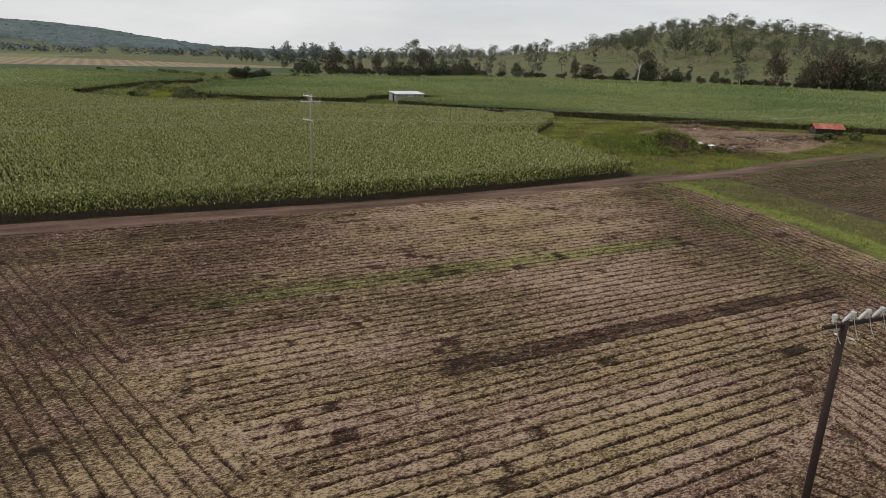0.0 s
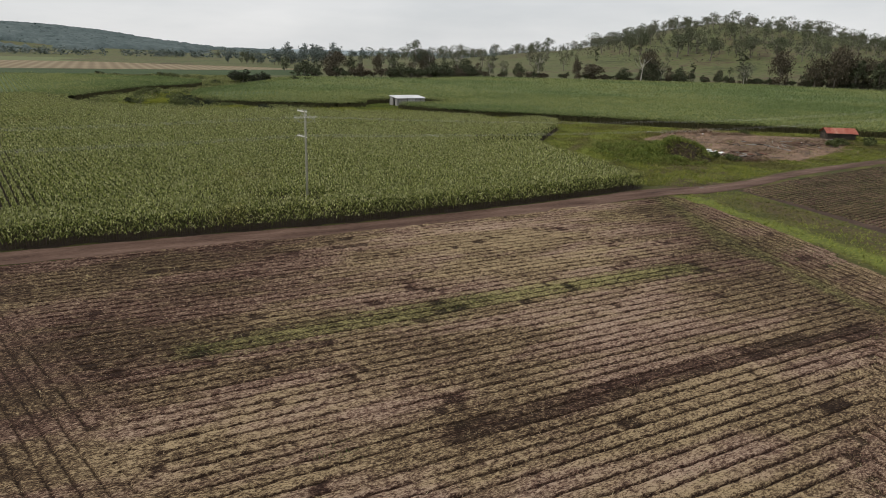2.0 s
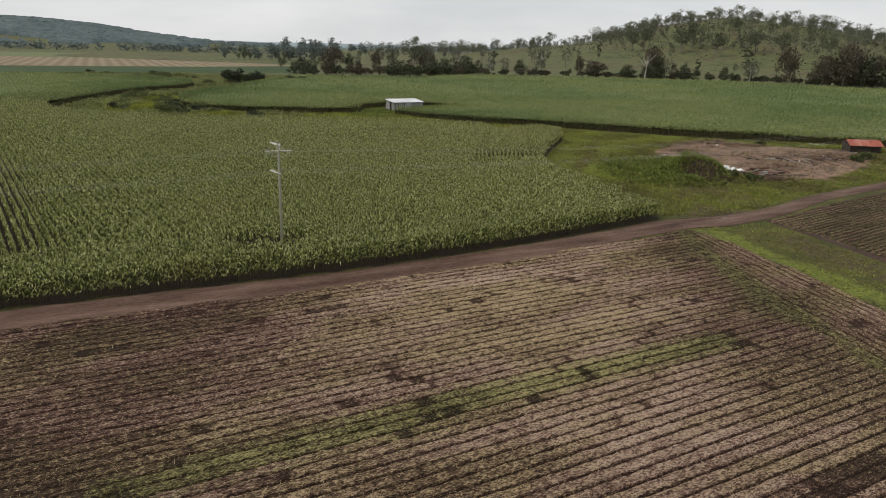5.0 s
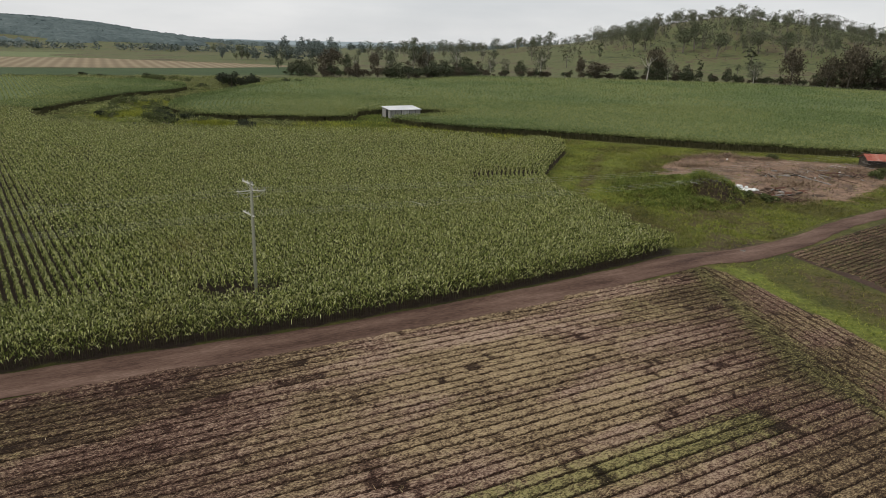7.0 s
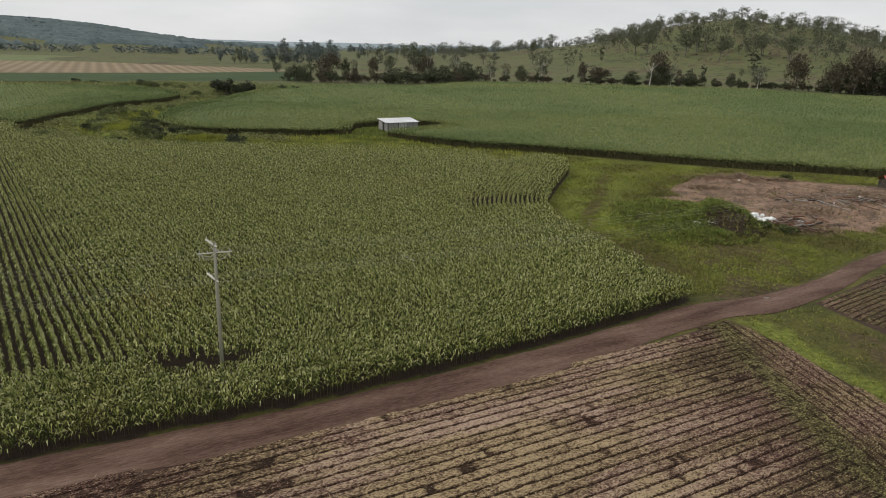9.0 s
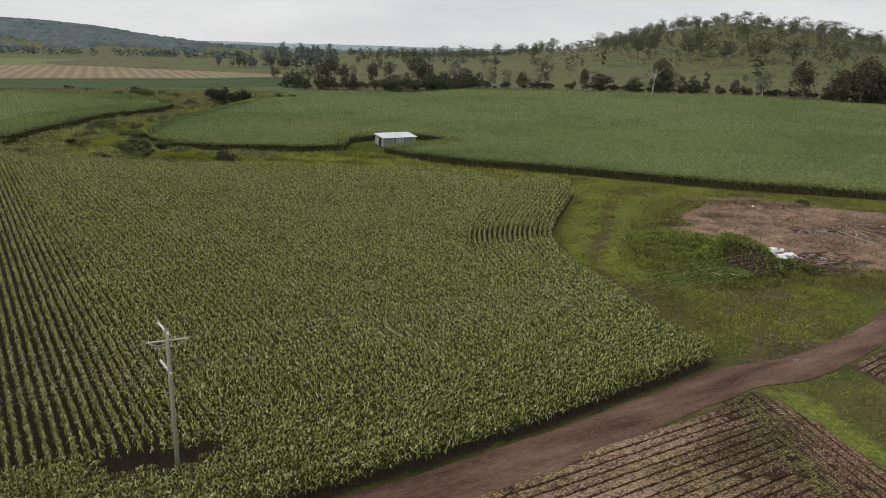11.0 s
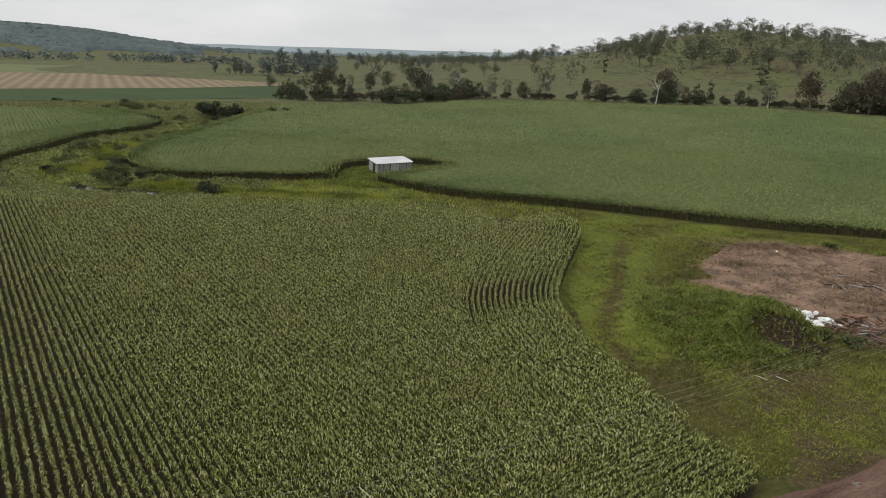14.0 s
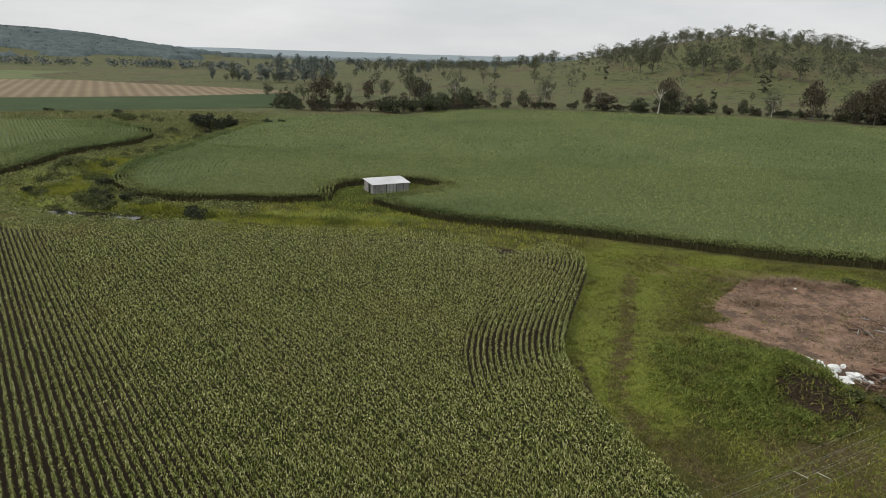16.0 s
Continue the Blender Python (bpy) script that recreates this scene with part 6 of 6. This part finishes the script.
def maize_pole():
    root = new("power_pole")
    base, top = np.array([-16.5, 49.25, 0.0]), np.array([-16.6, 49.9, 10.3])
    part_np("pole", *tube_np([base - (0, 0, 0.5), (base + top) / 2, top], [0.135, 0.125, 0.105], 12), M_POLE, root, smooth=True)
    up = lambda z: base + (top - base) * z / 10.3
    high, line, low = up(10.1), up(9.6), up(7.7)
    arm(root, high + ARM_DIR * 0.6, ARM_DIR, 1.95, 0.1)
    arm(root, line, LINE_DIR, 2.2, 0.06)
    arm(root, low + ARM_DIR * 0.75, ARM_DIR, 2.0, 0.1)
    for o in (-0.25, 0.6, 1.45):
        insulator(root, high + ARM_DIR * o + np.array([0, 0, 0.04]), 0.18)
    for o in (0.2, 0.75, 1.3):
        insulator(root, low + ARM_DIR * o + np.array([0, 0, 0.04]), 0.16)
    for o in (-0.95, -0.45, 0.45, 0.95):
        insulator(root, line + LINE_DIR * o + np.array([0, 0, 0.03]), 0.14)
    for o in (-0.95, 0.95):
        loop_wire(root, line + LINE_DIR * o, line - np.array([0, 0, 0.35]) + ARM_DIR * 0.12, 0.3)
        loop_wire(root, high + ARM_DIR * 0.9 * np.sign(o), line + LINE_DIR * o, 0.35)
        loop_wire(root, line + LINE_DIR * o, line + LINE_DIR * o - np.array([0, 0, 0.5]) + ARM_DIR * 0.1, 0.0)
    for o in (0.2, 1.1):
        part_np("brace", *tube_np([up(9.5), high + ARM_DIR * o], 0.014, 5), M_WIRE, root)
    part_np("fuse_box", *tube_np([line + (0.12, -0.1, 0.1), line + (0.12, -0.1, 0.34)], [0.05, 0.05], 8), M_CERAMIC, root, "small pale fuse holder")
    return tagged(root, "grey timber power pole with pale crossarms standing in the maize", "power pole", group="power poles")


def near_pole():
    root = new("power_pole")
    base, top = np.array([11.5, 0.5, 0.0]), np.array([11.5, 0.5, 8.05])
    part_np("pole", *tube_np([base - (0, 0, 0.5), (base + top) / 2, top], [0.115, 0.105, 0.095], 12), M_POLE_DARK, root, "dark creosoted timber shaft", smooth=True)
    d, up = np.array([0.9, 0.43, 0.0]), np.array([0.0, 0.0, 1.0])
    arm(root, top + d * 0.45 - up * 0.12, d, 2.5, 0.1, M_POLE_DARK, "dark timber crossarm")
    arm(root, top + d * 0.1 - up * 0.5, (0.7, -0.7, 0), 0.5, 0.05, M_WHITE_ARM, "short pale metal strap")
    part_np("stay_rod", *tube_np([top - d * 0.25 - up * 0.3, top - d * 0.8 - up * 0.12], 0.022, 6), M_CERAMIC, root)
    for o in (-0.45, 0.25, 0.85, 1.4):
        c = top + d * o - up * 0.06
        shape = [c, c + up * 0.07, c + up * 0.08, c + up * 0.15, c + up * 0.17, c + up * 0.27, c + up * 0.29]
        part_np("insulator", *tube_np(shape, [0.02, 0.03, 0.065, 0.05, 0.075, 0.07, 0.03], 10), M_CERAMIC, root)
        if o > 0:
            a = c - d * 0.36 + up * 0.02
            part_np("fuse_tube", *tube_np([a, a + d * 0.12 + up * 0.09, a + d * 0.26 + up * 0.2], [0.03, 0.045, 0.035], 8), M_CERAMIC, root, "pale tilted fuse tube")
        loop_wire(root, c + up * 0.27, c + np.array([0.22, -0.14, -0.5]), 0.1, 0.009)
    return tagged(root, "dark timber power pole with pale insulators in the bean field", "power pole", group="power poles")


def far_pole(x, y, label):
    root = new("power_pole")
    part_np("pole", *tube_np([(x, y, -0.5), (x, y, 10.3)], [0.17, 0.13], 10), M_POLE, root, smooth=True)
    arm(root, np.array([x, y, 10.0]), ARM_DIR, 2.2)
    arm(root, np.array([x, y, 7.55]), ARM_DIR, 2.1)
    return tagged(root, label, "power pole", group="power poles")


maize_pole()
near_pole()
END_E, END_W = np.array([-16.55, 49.7, 0]) + EAST_DIR * 128, np.array([-16.55, 49.7, 0]) - LINE_DIR * 80
far_pole(END_E[0], END_E[1], "timber power pole further along the line to the east")
far_pole(END_W[0], END_W[1], "timber power pole further along the line to the west")


def span(a, b, sag, radius=0.011):
    t = np.linspace(0, 1, 33)[:, None]
    return tube_np(a + (b - a) * t + np.array([0, 0, -sag]) * (4 * t * (1 - t)), radius, 4)


for z, n, width, rad, sag in ((9.65, 3, 0.9, 0.0045, 1.9), (7.85, 4, 0.9, 0.004, 1.3)):
    for o in np.linspace(-width, width, n):
        mid = np.array([-16.6, 49.85, z]) + ARM_DIR * o
        east = np.array([END_E[0], END_E[1], z]) + ARM_DIR * o
        west = np.array([END_W[0], END_W[1], z]) + ARM_DIR * o
        wire = part_np("overhead_wire", *join_np([span(mid, east, sag, rad), span(mid, west, 0.9, rad)]), M_WIRE, None)
        tagged(wire, "bare grey overhead power wire strung between timber poles", "power wire", group="overhead wires")
for dist, o, half in ((14.0, 0.0, 1.0), (46.4, 0.4, 0.45), (47.6, -0.4, 0.45), (75.0, 0.0, 1.0)):
    t = dist / 128
    c = np.array([-16.6, 49.85, 7.85]) + EAST_DIR * dist + ARM_DIR * o - np.array([0, 0, 1.3 * 4 * t * (1 - t)])
    bar = part_np("wire_spreader", *tube_np([c - ARM_DIR * half, c + ARM_DIR * half], 0.014, 6), M_WHITE_ARM, None)
    tagged(bar, "thin pale spreader rod between overhead wires", "wire spreader", group="wire spreaders")


# ---- rubbish in the yard ----
def crumpled(name, at, size, seed, material, label, group):
    bm = bmesh.new()
    bmesh.ops.create_icosphere(bm, subdivisions=3, radius=1.0)
    for v in bm.verts:
        n1 = noise.noise(v.co * 1.7 + Vector((seed * 3.1, 0, 0)))
        n2 = noise.noise(v.co * 4.5 + Vector((0, seed * 2.3, 0)))
        v.co *= 1 + 0.45 * n1 + 0.22 * n2
        v.co = Vector((v.co.x * size[0], v.co.y * size[1], max(v.co.z, -0.35) * size[2]))
    me = bpy.data.meshes.new(name)
    bm.to_mesh(me)
    bm.free()
    me.materials.append(material)
    ob = new(name, me)
    ob.matrix_basis = pose(at[0], at[1], float(ground_z(at[0], at[1])) + at[2] + size[2] * 0.3, 0, 0, seed * 47)
    return tagged(ob, label, "plastic sheeting", group=group)


r6 = np.random.default_rng(77)
heap = [(37.6, 107.6), (38.7, 107.0), (37.6, 105.4), (39.6, 105.8), (41.2, 106.9), (39.4, 102.9), (41.4, 104.6), (42.0, 103.2), (38.6, 103.6), (38.4, 106.0), (40.4, 103.9), (39.0, 104.8)]
heap += [(46.5, 132.2), (55.8, 116.5), (62.0, 121.0)]
for k, (x, y) in enumerate(heap):
    big = r6.uniform(0.5, 0.85) if k < 12 else 0.22
    if k == 4:
        big = 0.4
    crumpled("plastic_sheet", (x, y, 0.0), (big, big * r6.uniform(0.55, 0.9), big * r6.uniform(0.45, 0.75)), k + 1, M_PLASTIC, "crumpled white plastic sheeting dumped on dirt", "dumped white plastic")


def log(a, b, radius, label, group, material=None):
    a, b = np.array(a, float), np.array(b, float)
    a[2] += float(ground_z(a[0], a[1])) + radius
    b[2] += float(ground_z(b[0], b[1])) + radius
    m = (a + b) / 2 + rng.normal(0, 0.05, 3)
    m[2] = max(m[2], float(ground_z(m[0], m[1])) + radius * 0.8)
    ob = part_np("log", *tube_np([a, m, b], [radius, radius * 0.92, radius * 0.7], 7), material or M_LOG, None)
    return tagged(ob, label, "log", group=group)


r5 = np.random.default_rng(500)
for k in range(52):
    c = np.array([44.0, 102.2]) + r5.normal(0, 1, 2) * np.array([1.6, 2.0])
    az = r5.normal(-0.3, 0.6)
    le = r5.uniform(0.8, 2.4)
    d = np.array([math.cos(az), math.sin(az)]) * le / 2
    z = r5.uniform(0, 0.55)
    log((*(c - d), z), (*(c + d), z + r5.normal(0, 0.15)), r5.uniform(0.05, 0.15), "weathered broken timber in a dumped heap", "dumped timber", (M_LOG, M_LOG, M_OLD_RUST, M_LOG_DARK, M_LOG, M_TIMBER)[k % 6])
for k in range(60):
    c = np.array([61.0, 119.5]) + r5.normal(0, 1, 2) * np.array([4.2, 3.0])
    az = r5.uniform(0, 3.1)
    d = np.array([math.cos(az), math.sin(az)]) * r5.uniform(0.5, 1.6)
    log((*(c - d), r5.uniform(0, 0.3)), (*(c + d), r5.uniform(0, 0.5)), r5.uniform(0.03, 0.09), "dead branch lying on the bare yard", "dead branches", M_LOG if k % 5 else M_TIMBER)
for centre, count, spread, woods in (((62.2, 118.6), 18, (1.5, 1.0), (M_OLD_RUST, M_LOG_DARK, M_LOG)), ((50.8, 117.7), 20, (2.4, 1.6), (M_LOG, M_LOG_DARK, M_TIMBER)), ((45.0, 104.6), 16, (1.6, 1.2), (M_OLD_RUST, M_LOG))):
    for k in range(count):
        c = np.array(centre) + r5.normal(0, 1, 2) * np.array(spread)
        az = r5.uniform(0, 3.1)
        d = np.array([math.cos(az), math.sin(az)]) * r5.uniform(0.4, 1.2)
        log((*(c - d), r5.uniform(0, 0.3)), (*(c + d), r5.uniform(0, 0.3)), r5.uniform(0.05, 0.13), "broken reddish-brown timber strewn over the yard", "dumped timber", woods[k % len(woods)])
log((53.4, 119.3, 0), (56.2, 111.6, 0), 0.11, "long pale fallen pole lying across the yard", "dead branches", M_TIMBER)
log((36.4, 106.6, 0), (37.6, 104.0, 0), 0.09, "dark timber beside the white plastic", "dumped timber")
log((38.8, 103.0, 0), (40.5, 102.2, 0), 0.1, "dark timber beside the white plastic", "dumped timber")


def drum(x, y, turn):
    root = new("steel_drum")
    L_, R_ = 0.88, 0.29
    zs = [0, 0.02, 0.27, 0.29, 0.31, 0.57, 0.59, 0.61, 0.86, 0.88]
    rs = [R_ * 0.97, R_, R_, R_ * 1.04, R_, R_, R_ * 1.04, R_, R_, R_ * 0.97]
    part_np("barrel", *tube_np([(0, 0, z - L_ / 2) for z in zs], rs, 18), M_OLD_RUST, root, smooth=False)
    part_np("bung", *tube_np([(0.15, 0, L_ / 2 - 0.01), (0.15, 0, L_ / 2 + 0.02)], 0.03, 8), M_LOG, root)
    root.matrix_basis = pose(x, y, float(ground_z(x, y)) + 0.31 + 0.25, 90, 0, turn)
    return tagged(root, "rusty steel drum lying on the dumped timber", "drum")


drum(45.2, 101.3, 70)


def tyre(x, y, z, tilt, turn):
    a = np.linspace(0, 2 * math.pi, 25)[:-1]
    b = np.linspace(0, 2 * math.pi, 9)[:-1]
    A, B = np.meshgrid(a, b, indexing="ij")
    rr = 0.25 + 0.09 * np.cos(B)
    v = np.stack([rr * np.cos(A), rr * np.sin(A), 0.1 * np.sin(B)], -1).reshape(-1, 3)
    i, j = np.meshgrid(np.arange(24), np.arange(8), indexing="ij")
    p = lambda i, j: ((i % 24) * 8 + j % 8).ravel()
    t = np.concatenate([np.stack([p(i, j), p(i + 1, j), p(i + 1, j + 1)], -1), np.stack([p(i, j), p(i + 1, j + 1), p(i, j + 1)], -1)])
    ob = part_np("tyre", v, t, M_RUBBER, None, smooth=True)
    ob.matrix_basis = pose(x, y, float(ground_z(x, y)) + z, tilt, 0, turn)
    return tagged(ob, "worn black tyre thrown on the rubbish heap", "tyre", group="old tyres")


tyre(41.9, 103.2, 0.25, 35, 20)
tyre(43.4, 103.6, 0.12, 8, 80)

# brush heaps and loose sticks on the yard
bp = np.concatenate([np.array([50, 121]) + r5.normal(0, 1, (380, 2)) * np.array([9, 6]), np.array([46.0, 134.5]) + r5.normal(0, 1, (520, 2)) * np.array([4.2, 1.4]), np.array([64, 123]) + r5.normal(0, 1, (260, 2)) * np.array([3.6, 1.8]),
                     np.array([56, 119]) + r5.normal(0, 1, (160, 2)) * np.array([6, 4]), np.array([54.5, 134.5]) + r5.normal(0, 1, (120, 2)) * np.array([1.4, 0.6]), np.array([45.0, 100.5]) + r5.normal(0, 1, (420, 2)) * np.array([2.2, 1.6]), np.array([50.5, 111.5]) + r5.normal(0, 1, (260, 2)) * np.array([2.4, 1.6]), np.array([38.6, 126.5]) + r5.normal(0, 1, (260, 2)) * np.array([1.6, 1.0])])
bv = blades(bp, 4, 0.9, 0.07, 0.6, r5, 0.25, ground_z(bp[:, 0], bp[:, 1]))
tagged(part_np("brush_heap", *bv, M_BRUSH, None), "heaps of dead brown brush and sticks on bare dirt", "brush", kind="stuff")


# clods and stones on the bare ground
cp = scatter(YARD, 5200, 510)
cz = ground_z(cp[:, 0], cp[:, 1])
k = len(cp)
rad = 0.05 + 0.16 * r5.random(k) ** 3
off = np.array([(1, 0, 0), (-0.5, 0.87, 0), (-0.5, -0.87, 0), (0.1, 0.1, 0.9)])
cv = np.stack([cp[:, 0], cp[:, 1], cz], -1)[:, None] + rad[:, None, None] * (off[None] + r5.normal(0, 0.25, (k, 4, 3)))
ci = np.arange(k)[:, None] * 4
ct = np.concatenate([ci + np.array([0, 1, 3]), ci + np.array([1, 2, 3]), ci + np.array([2, 0, 3])])
tagged(part_np("clods", cv.reshape(-1, 3), ct, M_BRUSH, None), "brown clods and stones strewn over the bare yard", "stones", kind="stuff")


# ---- culvert at the track crossing ----
def culvert():
    root = new("culvert")
    bm = bmesh.new()
    box(bm, 0, 0, 0.02, 0.7, 0.16, 0.16, None, 0.02)
    part("headwall", bm, M_CONCRETE, root, "pale concrete headwall")
    part_np("pipe", *tube_np([(-0.1, -0.35, -0.06), (-0.1, 0.35, -0.06)], 0.13, 14), M_CONCRETE, root)
    root.matrix_basis = pose(28.7, 72.45, 0.0, 0, 0, 22)
    return tagged(root, "small pale concrete culvert beside the dirt track", "culvert")


culvert()
